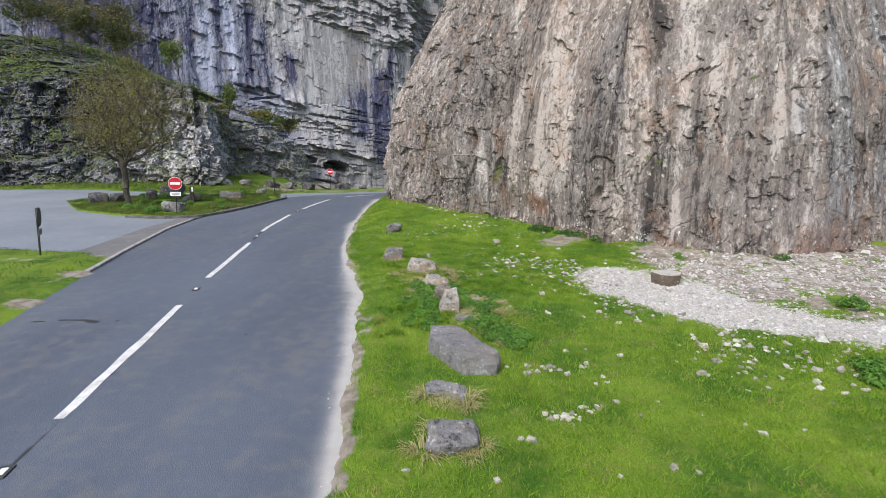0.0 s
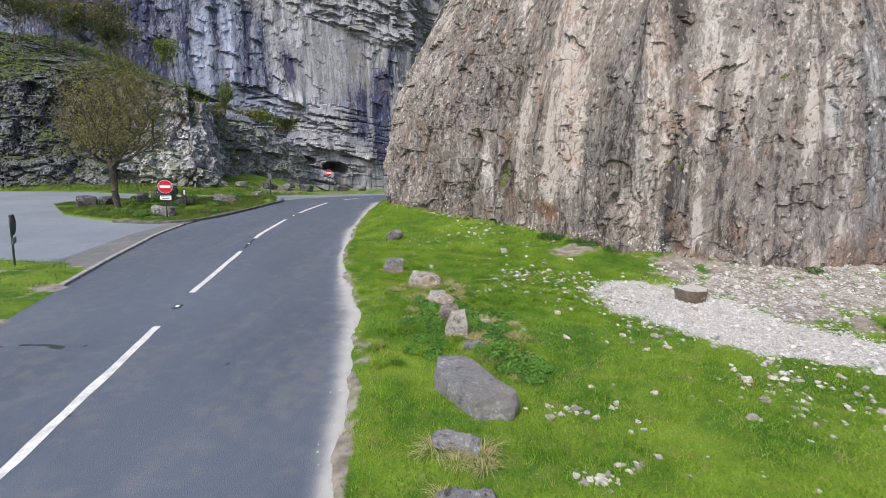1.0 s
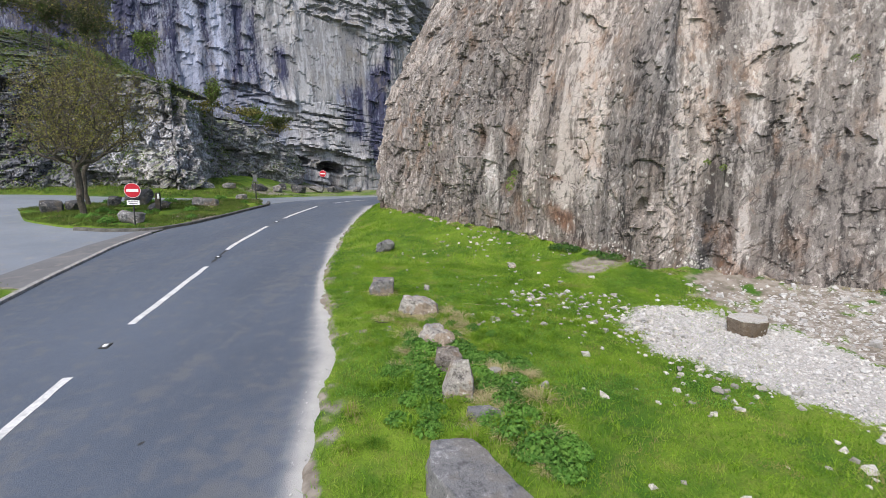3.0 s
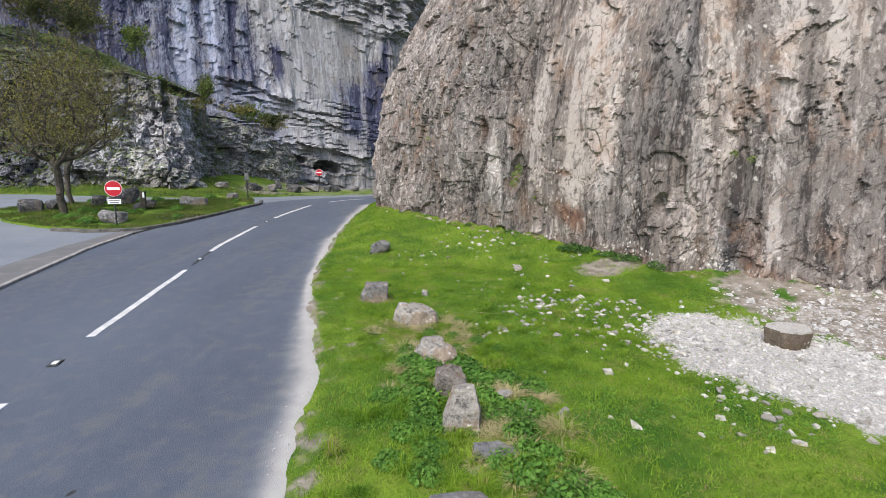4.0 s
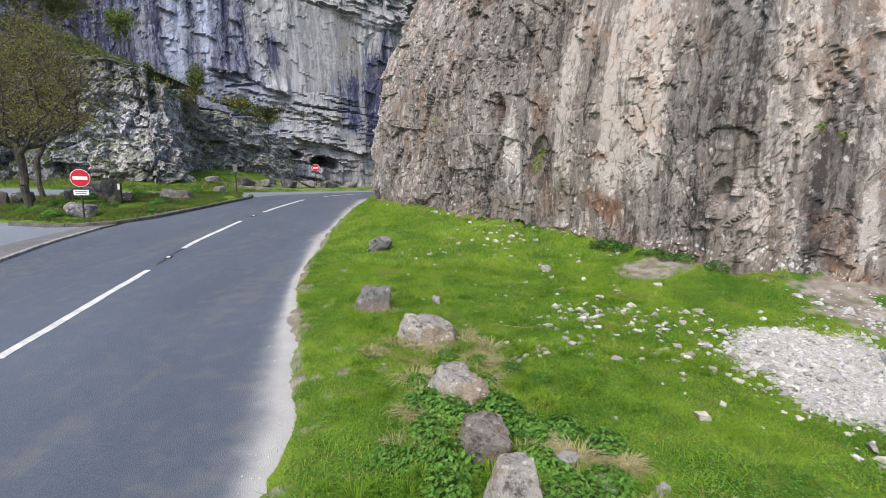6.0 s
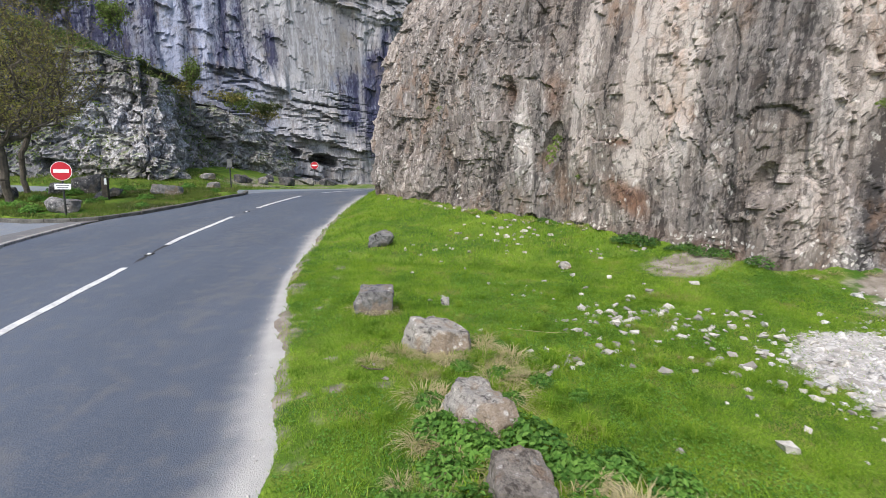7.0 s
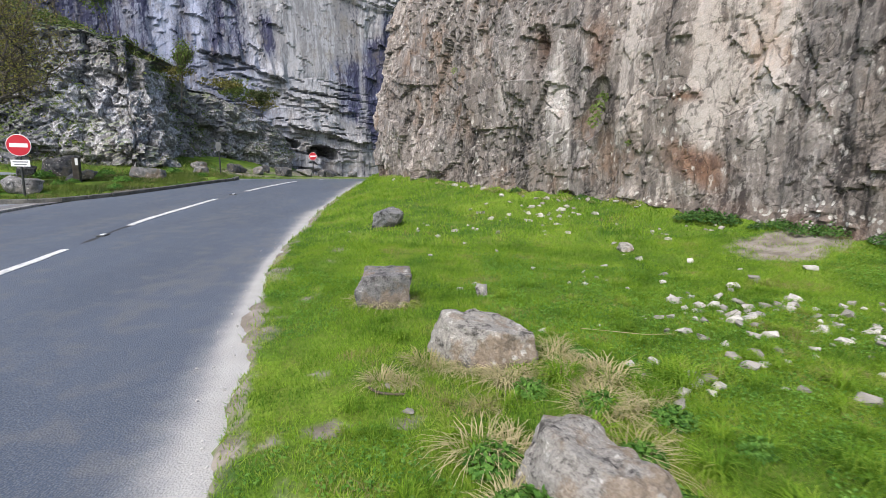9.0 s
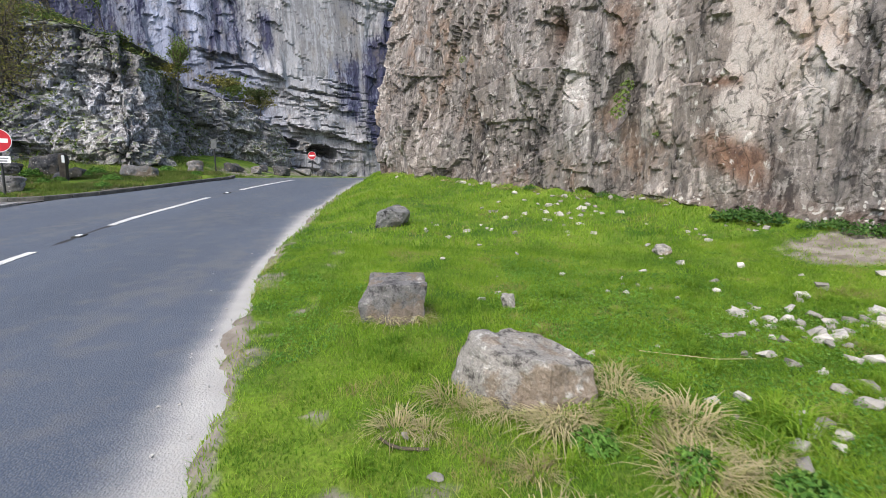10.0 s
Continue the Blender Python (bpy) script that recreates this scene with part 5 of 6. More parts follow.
stone_meshes = []
for i in range(10):
    rng = np.random.RandomState(400 + i)
    me = boulder_mesh((1.0, rng.uniform(0.5, 0.85), rng.uniform(0.3, 0.6)), 410 + i, 0.8, 0, 0, False, 13)
    me.materials.append(CHIPS)
    stone_meshes.append(me)
rng = np.random.RandomState(7)


def loose_stone(x, y, big):
    ob = new("loose_stone", stone_meshes[rng.randint(10)])
    ob.matrix_world = pose(x, y, float(ground_z(x, y)) - 0.16 * big + 0.008, rng.uniform(-14, 14), rng.uniform(-14, 14), rng.uniform(0, 360)) @ Matrix.Scale(big, 4)
    tagged(ob, "pale chip of limestone lying in the short grass", "stone", "loose stones on the grass")


# stones that stand out, near the boulders and further up the slope
for x, y, cm in ((-0.93, 15.56, 12), (-1.23, 15.87, 7), (-1.04, 11.06, 6), (-0.9, 10.78, 8), (-0.44, 17.32, 11), (-0.16, 17.64, 11), (0.13, 18.0, 12), (0.24, 17.53, 10), (0.41, 17.23, 10), (0.69, 17.13, 10), (1.03, 17.3, 12), (-0.57, 15.11, 8), (-0.97, 14.33, 6), (-0.18, 14.66, 9), (0.55, 13.24, 9), (0.64, 13.67, 8), (0.72, 13.48, 7), (0.94, 13.99, 9), (1.78, 11.01, 8), (2.19, 12.19, 10), (1.3, 14.92, 9), (2.69, 10.4, 8), (2.7, 11.48, 9), (0.4, 9.61, 8), (2.78, 8.57, 11), (2.91, 9.26, 9)):
    loose_stone(x, y, cm / 100)
for x, y, cm in ((1.89, 13.12, 10), (1.86, 14.01, 7), (1.48, 12.65, 13), (1.21, 12.55, 9), (1.36, 12.65, 10), (1.24, 12.24, 10), (0.96, 11.96, 11), (1.51, 12.33, 9), (1.67, 12.38, 11), (1.43, 12.14, 9), (1.54, 12.14, 7), (1.74, 12.58, 9), (1.56, 11.94, 11), (1.26, 11.61, 12), (0.79, 11.21, 9), (0.8, 11.11, 8), (0.69, 11.13, 9), (0.57, 11.01, 8), (0.49, 10.87, 9), (0.72, 11.01, 7), (0.05, 11.15, 8), (1.17, 12.77, 8), (0.91, 12.31, 7), (2.09, 12.58, 9)):
    loose_stone(x, y, 1.45 * cm / 100)
for cx, cy_, sx, sy, count in ((1.9, 12.2, 0.4, 0.45, 9), (0.95, 11.3, 0.4, 0.25, 9), (2.2, 12.2, 0.5, 0.4, 20), (1.7, 12.7, 0.4, 0.4, 8), (2.6, 12.3, 0.5, 0.4, 16), (3.0, 11.2, 0.35, 0.5, 14), (3.6, 9.6, 0.4, 0.5, 16), (4.5, 7.4, 0.45, 0.5, 20), (5.0, 6.3, 0.4, 0.4, 10), (1.45, 6.35, 0.12, 0.1, 4), (1.6, 5.2, 0.2, 0.06, 4)):
    for _ in range(count):
        loose_stone(cx + sx * rng.randn(), cy_ + sy * rng.randn(), float(np.clip(0.11 * math.exp(0.3 * rng.randn()), 0.06, 0.2)))
foot_rng = np.random.RandomState(8)
for _ in range(60):
    k = foot_rng.randint(len(foot_line))
    x, y = foot_line[k] + 0.25 * foot_rng.randn(2)
    if -2.5 < x < 4.2 and 13 < y < 25 and x > along(RIGHT_EDGE, y) + 0.3 and y < across(CLIFF_FOOT[3:], x) - 0.12:
        loose_stone(x, y, float(np.clip(0.1 * math.exp(0.4 * foot_rng.randn()), 0.05, 0.2)))
for i in range(44):
    x = -2.4 + 0.155 * i + 0.08 * foot_rng.randn()
    y = float(across(CLIFF_FOOT[3:], x)) - 0.28 - 0.15 * foot_rng.uniform()
    if abs(x - 1.8) < 3.0:
        loose_stone(x, y, float(np.clip(0.085 * math.exp(0.4 * foot_rng.randn()), 0.04, 0.18)))


def scatter_stones(name, x, y, size, seed, z, mat=None):
    """Many small broken stones as one mesh."""
    rng = np.random.RandomState(seed)
    n = len(x)
    cube = np.array([(x_, y_, z_) for z_ in (-1, 1) for x_, y_ in ((-1, -1), (1, -1), (1, 1), (-1, 1))], float)
    cube[4:] *= (0.72, 0.72, 1)
    tri = np.array([(4, 5, 6, 7), (0, 1, 5, 4), (1, 2, 6, 5), (2, 3, 7, 6), (3, 0, 4, 7)])
    v = 0.78 * cube[None] + 0.24 * rng.randn(n, 8, 3)
    v[:, :, 0] *= rng.uniform(0.8, 1.3, (n, 1))
    v[:, :, 2] *= 0.5
    a = rng.uniform(0, 6.28, n)
    c, s = np.cos(a)[:, None], np.sin(a)[:, None]
    v = np.stack([v[:, :, 0] * c - v[:, :, 1] * s, v[:, :, 0] * s + v[:, :, 1] * c, v[:, :, 2]], -1) * (size / 2)[:, None, None]
    v += np.stack([x, y, z + 0.2 * size], -1)[:, None]
    f = (np.arange(n)[:, None, None] * 8 + tri[None]).reshape(-1, 4)
    return new(name, raw_mesh(name, v.reshape(-1, 3), f, mat or RUBBLE))


rng = np.random.RandomState(12)
x, y = rng.uniform(2.2, 10.5, 90000), rng.uniform(3.0, 13.2, 90000)
sl, rb = masks(x, y)
keep = rng.uniform(0, 1, x.size) < np.clip(0.7 * smooth(0.4, 1.0, rb) + 0.05 * (rb > 0.3) + 0.012 * np.clip(sl, 0, 1) + 0.04 * (rb > 0.03), 0, 1)
x, y = x[keep], y[keep]
size = np.clip(0.021 * np.exp(0.55 * rng.randn(x.size)), 0.01, 0.13) * np.where(rb[keep] < 0.5, 1.5, 1.0)
tagged(scatter_stones("rubble", x, y, size, 13, ground_z(x, y)), "spread of broken white limestone rubble", "rubble", kind="stuff")
y = rng.uniform(3, 26, 300)
x = along(RIGHT_EDGE, y) - np.abs(0.12 * rng.randn(300))
tagged(scatter_stones("grit", x, y, np.clip(0.009 * np.exp(0.5 * rng.randn(300)), 0.005, 0.022), 14, base_z(x, y) + 0.002), "loose pale grit along the edge of the road", "grit", kind="stuff")


chip_spots = [(1.36, 6.4, 0.12, 0.1, 6), (1.5, 5.2, 0.18, 0.06, 5), (1.76, 5.4, 0.08, 0.08, 4), (1.5, 12.6, 0.5, 0.5, 14), (2.3, 12.0, 0.6, 0.55, 26), (0.1, 15.9, 0.8, 0.5, 12), (2.8, 11.0, 0.5, 0.6, 22), (3.3, 9.5, 0.5, 0.6, 24), (4.3, 6.9, 0.5, 0.5, 26), (1.6, 9.5, 0.9, 1.5, 8), (2.6, 6.5, 1.2, 1.2, 14), (0.8, 16.7, 0.6, 0.3, 14), (2.4, 15.2, 0.5, 0.2, 8), (0.2, 13.6, 1.0, 0.8, 7), (1.5, 4.4, 1.2, 0.3, 5)]
cx, cy_ = [], []
for px, py, sx, sy, count in chip_spots:
    cx += list(px + sx * rng.randn(2 * count))
    cy_ += list(py + sy * rng.randn(2 * count))
x, y = np.array(cx), np.array(cy_)
ok = (x > along(RIGHT_EDGE, y) + 0.3) & (cliff_gap(x, y) > 0.35)
x, y = x[ok], y[ok]
chips = scatter_stones("stone_chips", x, y, np.clip(0.06 * np.exp(0.4 * rng.randn(x.size)), 0.03, 0.14), 15, ground_z(x, y) - 0.008, CHIPS)
tagged(chips, "small pale chips of limestone strewn over the turf", "stone chips", kind="stuff")


# ---- kerbs ----
def kerb_run(name, line, length, width, height, mat, label):
    """A row of kerb stones along a line; every stone is a piece of its own."""
    ob = tagged(new(name), label, "kerb", kind="structure")
    s, q = smooth_line(line, 0.1)
    bm = bmesh.new()
    block(bm, (length - 0.012, width, height), (0, 0, 0), 0.015)
    shared = bpy.data.meshes.new("kerb_stone")
    bm.to_mesh(shared)
    bm.free()
    shared.materials.append(mat)
    for k in range(int(s[-1] / length)):
        p = [np.interp(length * (k + 0.5), s, q[:, i]) for i in (0, 1)]
        e = [np.interp(length * (k + 0.9), s, q[:, i]) for i in (0, 1)]
        st = new("kerb_stone", shared)
        st.parent = ob
        st.matrix_world = pose(p[0], p[1], float(base_z(p[0], p[1])) + height * 0.25, 0, 0, math.degrees(math.atan2(e[1] - p[1], e[0] - p[0])))
    return ob


kerb_run("kerb_1", [(x - 0.06, y) for x, y in LEFT_EDGE if 11 < y < 20], 0.915, 0.12, 0.07, KERB_STONE, "low pale concrete kerb along the road edge")
kerb_run("kerb_2", [(-12.6, 20.02), (-11.1, 19.7), (-9.85, 20.05), (-9.3, 21.35), (-9.0, 23.6), (-8.74, 27.3), (-9.4, 29.3)], 0.6, 0.14, 0.12, KERB_DARK, "dark kerb round the grassy island")


# ---- grass, weeds ----
def blades(name, x, y, z, height, width, seed, mat, lean=0.5):
    """Single grass blades as one mesh of narrow triangles."""
    rng = np.random.RandomState(seed)
    n = len(x)
    a = rng.uniform(0, 6.283, n)
    h = height * rng.uniform(0.55, 1.25, n)
    w = width * rng.uniform(0.7, 1.3, n)
    la, ll = rng.uniform(0, 6.283, n), lean * np.abs(rng.randn(n)) * h
    base = np.stack([x, y, z], -1)
    side = np.stack([np.cos(a) * w / 2, np.sin(a) * w / 2, 0 * a], -1)
    tip = base + np.stack([np.cos(la) * ll, np.sin(la) * ll, h], -1)
    base[:, 2] -= 0.006
    v = np.stack([base - side, base + side, tip], 1).reshape(-1, 3)
    return new(name, raw_mesh(name, v, np.arange(3 * n).reshape(-1, 3), mat))


rng = np.random.RandomState(21)


def lawn(n, x0, x1, y0, y1):
    x, y = rng.uniform(x0, x1, n), rng.uniform(y0, y1, n)
    sl, rb = masks(x, y)
    clump = 0.55 + 0.6 * fbm(x * 2.2, y * 2.2, 0, 3, 77)
    ok = (rng.uniform(0, 1, n) < np.clip(1 - 0.95 * sl - 1.25 * rb, 0.04, 1) * np.clip(clump + 0.25, 0.25, 1)) & (x > along(RIGHT_EDGE, y) + 0.02 + 0.05 * vnoise(y * 4, 0, 0, 33)) & (y < across(CLIFF_FOOT[3:], x) - 0.03)
    return x[ok], y[ok]


xa, ya = lawn(420000, -3.2, 4.6, 9.6, 15.0)
xb, yb = lawn(150000, -3.9, 8.5, 2.6, 9.6)
xc, yc = lawn(110000, -4.2, 5.0, 15.0, 26.0)
x, y = np.concatenate([xa, xb, xc]), np.concatenate([ya, yb, yc])
h = np.concatenate([np.full(xa.size, 0.028), np.full(xb.size, 0.045), np.full(xc.size, 0.05)]) * (1 + 0.5 * fbm(x * 1.5, y * 1.5, 0, 3, 78) + 0.5 * smooth(0.1, 0.35, fbm(x * 3.4, y * 3.4, 3, 3, 76)))
w = np.concatenate([np.full(xa.size, 0.0055), np.full(xb.size, 0.009), np.full(xc.size, 0.011)])
tagged(blades("grass", x, y, ground_z(x, y), h, w, 22, GRASS, 1.0), "short bright green grazed grass on the verge", "grass", kind="stuff")
x, y = rng.uniform(-18.5, -8.7, 90000), rng.uniform(19.6, 29.7, 90000)
ok = (island_in(x, y) > 0.05) & (fbm(x * 1.1, y * 1.1, 0, 3, 79) > -0.25)
x, y = x[ok], y[ok]
tagged(blades("island_grass", x, y, island_z(x, y), 0.085 * (1 + 0.7 * fbm(x, y, 0, 3, 80)), np.full(x.size, 0.016), 23, ROUGH_GRASS, 0.7), "tufted grass on the island", "grass", kind="stuff")
x, y = rng.uniform(-30, -6.3, 160000), rng.uniform(3, 40, 160000)
jl = along(LEFT_EDGE, y) - x
ok = (jl > 0.1) & ((y < across(PARK_NEAR, x) - 0.05) | (y > across(PARK_FAR, x) + 0.05)) & (masks(x, y)[0] < 0.4) & ((y > 30) | (x > -14))
x, y = x[ok], y[ok]
tagged(blades("left_verge_grass", x, y, ground_z(x, y), np.where(y > 25, 0.14, 0.07), np.where(y > 25, 0.022, 0.011), 24, ROUGH_GRASS, 0.7), "green grass on the verge across the road", "grass", kind="stuff")


def tuft_mesh(seed, count, radius, height, width):
    """A tussock: long arching blades from one root."""
    rng = np.random.RandomState(seed)
    v, f = [], []
    for i in range(count):
        a, r = rng.uniform(0, 6.283), radius * 0.35 * math.sqrt(rng.uniform())
        root = np.array([r * math.cos(a), r * math.sin(a), -0.02])
        b = a + 0.7 * rng.randn()
        reach, up = radius * rng.uniform(0.4, 1.1), height * rng.uniform(0.5, 1.1)
        out, side = np.array([math.cos(b), math.sin(b), 0]), np.array([-math.sin(b), math.cos(b), 0]) * width * 0.5
        k = len(v)
        for t, wd in ((0, 1.0), (0.5, 0.8), (0.85, 0.45)):
            c = root + out * reach * t ** 1.5 + np.array([0, 0, up * math.sin(min(1.0, t * 1.1) * 2.0)])
            v += [c - side * wd, c + side * wd]
        v.append(root + out * reach * 1.15 + np.array([0, 0, up * 0.55]))
        f += [(k, k + 1, k + 3), (k, k + 3, k + 2), (k + 2, k + 3, k + 5), (k + 2, k + 5, k + 4), (k + 4, k + 5, k + 6)]
    return v, f


dry_meshes = [raw_mesh("dry_tuft", *tuft_mesh(500 + i, 110, 0.2, 0.095, 0.0055), DRY_GRASS) for i in range(4)]
for x, y, k in ((0.02, 4.5, 1.3), (0.1, 4.85, 1.0), (0.55, 4.55, 1.0), (0.45, 4.4, 0.8), (0.0, 5.55, 1.2), (0.42, 5.5, 1.3), (0.45, 5.3, 0.9), (0.2, 5.35, 0.9), (0.78, 7.55, 1.0), (1.02, 7.75, 1.2), (0.95, 8.05, 1.0), (-0.38, 9.72, 1.1), (-0.45, 10.05, 0.9), (-0.25, 9.5, 1.2), (-0.3, 9.2, 0.8), (0.5, 9.35, 1.0), (0.75, 9.2, 1.1), (1.0, 9.1, 0.8), (0.3, 8.45, 0.8), (-0.05, 11.42, 1.0), (-0.02, 11.6, 0.9), (-0.3, 11.22, 0.9), (-0.6, 11.28, 0.8), (-0.85, 11.4, 0.9), (-0.75, 11.3, 0.7), (-1.3, 12.5, 1.0), (-1.1, 12.5, 0.9), (-1.45, 12.6, 0.8), (0.1, 10.9, 0.9), (0.3, 10.6, 0.6), (0.95, 7.2, 0.8), (0.1, 11.3, 0.8)):
    ob = new("dry_grass_tuft", dry_meshes[rng.randint(4)])
    ob.matrix_world = pose(x, y, float(ground_z(x, y)), 0, 0, rng.uniform(0, 360)) @ Matrix.Scale(k, 4)
    tagged(ob, "straw-coloured tussock of long dead grass", "grass tuft", "dry tussocks round the boulders")


for i in range(52):
    x = -2.6 + 0.2 * i + 0.1 * rng.randn()
    y = float(across(CLIFF_FOOT[3:], x)) - 0.22 - 0.12 * rng.uniform()
    ob = new("dry_grass_tuft", dry_meshes[rng.randint(4)])
    ob.matrix_world = pose(x, y, float(ground_z(x, y)) - 0.02, 0, 0, rng.uniform(0, 360)) @ Matrix.Scale(rng.uniform(0.4, 0.8), 4)
    tagged(ob, "ochre fringe of dead grass against the foot of the cliff", "grass tuft", "dead grass along the cliff foot")
green_meshes = [raw_mesh("green_tuft", *tuft_mesh(510 + i, 110, 0.16, 0.13, 0.007), GRASS) for i in range(3)]
for i in range(170):
    x, y = (0.3 + 0.6 * rng.randn(), rng.uniform(7.4, 11.3)) if i < 80 else (rng.uniform(-1.3, 2.4), rng.uniform(9.8, 13.5))
    ob = new("grass_tuft", green_meshes[rng.randint(3)])
    ob.matrix_world = pose(x, y, float(ground_z(x, y)), 0, 0, rng.uniform(0, 360)) @ Matrix.Scale(rng.uniform(0.5, 1.1) if i < 80 else rng.uniform(0.3, 0.65), 4)
    tagged(ob, "tuft of longer green grass among the boulders", "grass tuft", "green tufts round the boulders")


def leaf_cloud(points, normals, size, seed, spread=1.0, long=1.6):
    """Pointed four-cornered leaves at the given places, facing roughly along the normals."""
    rng = np.random.RandomState(seed)
    n = len(points)
    nrm = normals + spread * 0.6 * rng.randn(n, 3)
    nrm /= np.linalg.norm(nrm, axis=1)[:, None] + 1e-9
    t = np.cross(nrm, rng.randn(n, 3))
    t /= np.linalg.norm(t, axis=1)[:, None] + 1e-9
    b = np.cross(nrm, t)
    s = (size * rng.uniform(0.6, 1.3, n))[:, None]
    v = np.stack([points - t * s * long * 0.5, points + b * s * 0.42 + nrm * s * 0.12, points + t * s * long * 0.5, points - b * s * 0.42 + nrm * s * 0.12], 1)
    k = np.arange(n)[:, None] * 4
    return v.reshape(-1, 3), np.concatenate([k + [[0, 1, 2]], k + [[0, 2, 3]]], 0)


def weed_mesh(seed, leaves, radius, height, size, mat):
    rng = np.random.RandomState(seed)
    a, r = rng.uniform(0, 6.283, leaves), radius * np.sqrt(rng.uniform(0, 1, leaves))
    top = height * (1 - 0.6 * (r / radius) ** 2) * (0.75 + 0.5 * rng.uniform(0, 1, leaves))
    p = np.stack([r * np.cos(a), r * np.sin(a), top * rng.uniform(0.25, 1, leaves) ** 0.6], -1)
    nrm = np.stack([0.5 * np.cos(a), 0.5 * np.sin(a), 1 + 0 * a], -1)
    return raw_mesh("weed", *leaf_cloud(p, nrm, size, seed, 0.8, 1.5), mat)


nettle_meshes = [weed_mesh(520 + i, 420, 0.18, 0.15, 0.032, NETTLE) for i in range(4)]
for x, y, k in ((-0.42, 9.92, 1.0), (-0.22, 9.75, 1.1), (-0.1, 9.62, 0.9), (-0.35, 9.45, 1.0), (-0.18, 9.05, 1.2), (-0.2, 8.75, 1.0), (-0.05, 8.5, 0.8), (0.2, 9.75, 1.2), (0.15, 9.95, 0.9), (0.38, 9.5, 1.0), (0.4, 9.1, 0.9), (0.5, 8.7, 0.9), (0.72, 8.35, 1.0), (0.85, 8.0, 1.0), (0.7, 7.75, 1.1), (0.95, 7.45, 1.2), (1.12, 7.2, 1.0), (1.25, 7.45, 0.9), (0.85, 8.85, 1.0), (0.95, 9.35, 0.9), (-0.26, 11.0, 0.55), (0.06, 10.83, 0.6), (0.39, 10.7, 0.6), (0.11, 11.49, 0.4), (-0.5, 10.3, 0.7), (0.12, 10.35, 0.6), (0.66, 10.46, 0.5), (7.2, 9.2, 1.3), (5.6, 6.5, 1.3), (5.9, 6.3, 1.2), (5.4, 6.2, 1.1), (6.2, 6.0, 1.2)):
    ob = new("nettle_clump", nettle_meshes[rng.randint(4)])
    ob.matrix_world = pose(x, y, float(ground_z(x, y)), 0, 0, rng.uniform(0, 360)) @ Matrix.Scale(k, 4)
    tagged(ob, "low clump of dark green nettles by the stones", "nettles", "nettle clumps among the boulders")
for cx, cy_, sx, sy, count in ((-0.4, 9.3, 0.15, 0.6, 9), (-0.12, 8.2, 0.12, 0.25, 5), (0.62, 8.3, 0.2, 0.45, 8), (1.05, 7.55, 0.25, 0.3, 6), (0.8, 9.2, 0.25, 0.35, 6), (5.9, 6.3, 0.4, 0.3, 8)):
    for _ in range(count):
        x, y = cx + sx * rng.randn(), cy_ + sy * rng.randn()
        ob = new("nettle_clump", nettle_meshes[rng.randint(4)])
        ob.matrix_world = pose(x, y, float(ground_z(x, y)) - 0.01, 0, 0, rng.uniform(0, 360)) @ Matrix.Scale(rng.uniform(0.45, 0.95), 4)
        tagged(ob, "low clump of dark green nettles by the stones", "nettles", "nettle clumps among the boulders")
for cx, cy_, sx, sy, count in ((-0.42, 9.6, 0.15, 0.45, 9), (0.65, 8.8, 0.25, 0.5, 13), (0.9, 7.9, 0.22, 0.35, 9), (0.05, 11.25, 0.12, 0.2, 5), (-0.7, 11.2, 0.2, 0.1, 5), (0.0, 10.7, 0.3, 0.2, 4)):
    for _ in range(count):
        x, y = cx + sx * rng.randn(), cy_ + sy * rng.randn()
        ob = new("dry_grass_tuft", dry_meshes[rng.randint(4)])
        ob.matrix_world = pose(x, y, float(ground_z(x, y)), 0, 0, rng.uniform(0, 360)) @ Matrix.Scale(rng.uniform(0.6, 1.3), 4)
        tagged(ob, "straw-coloured tussock of long dead grass", "grass tuft", "dry tussocks round the boulders")
# clover and other small flat leaves in patches of the turf
x, y = rng.uniform(-3.0, 4.4, 100000), rng.uniform(8.5, 14.5, 100000)
sl, rb = masks(x, y)
ok = (fbm(x * 0.9, y * 0.9, 4, 4, 83) > 0.06) & (x > along(RIGHT_EDGE, y) + 0.12) & (sl < 0.3) & (rb < 0.15) & (y < across(CLIFF_FOOT[3:], x) - 0.2)
x, y = x[ok], y[ok]
pts = np.stack([x, y, ground_z(x, y) + rng.uniform(0.004, 0.03, x.size)], -1)
v, f = leaf_cloud(pts, np.tile([[0.0, 0, 1.0]], (x.size, 1)), 0.016, 84, 0.6, 1.2)
tagged(new("clover", raw_mesh("clover", v, f, CLOVER)), "patches of small dark clover leaves in the turf", "clover", kind="stuff")
for k in range(34):
    x, y = rng.uniform(-17.5, -9.6), rng.uniform(20.6, 28.6)
    if float(island_in(x, y)) > 0.5:
        ob = new("nettle_clump", nettle_meshes[rng.randint(4)])
        ob.matrix_world = pose(x, y, float(island_z(x, y)) - 0.02, 0, 0, rng.uniform(0, 360)) @ Matrix.Scale(rng.uniform(0.9, 1.9), 4)
        tagged(ob, "leafy green weeds on the grassy island", "weeds", "weeds on the island")
ivy_meshes = [weed_mesh(540 + i, 330, 0.28, 0.2, 0.042, IVY) for i in range(3)]
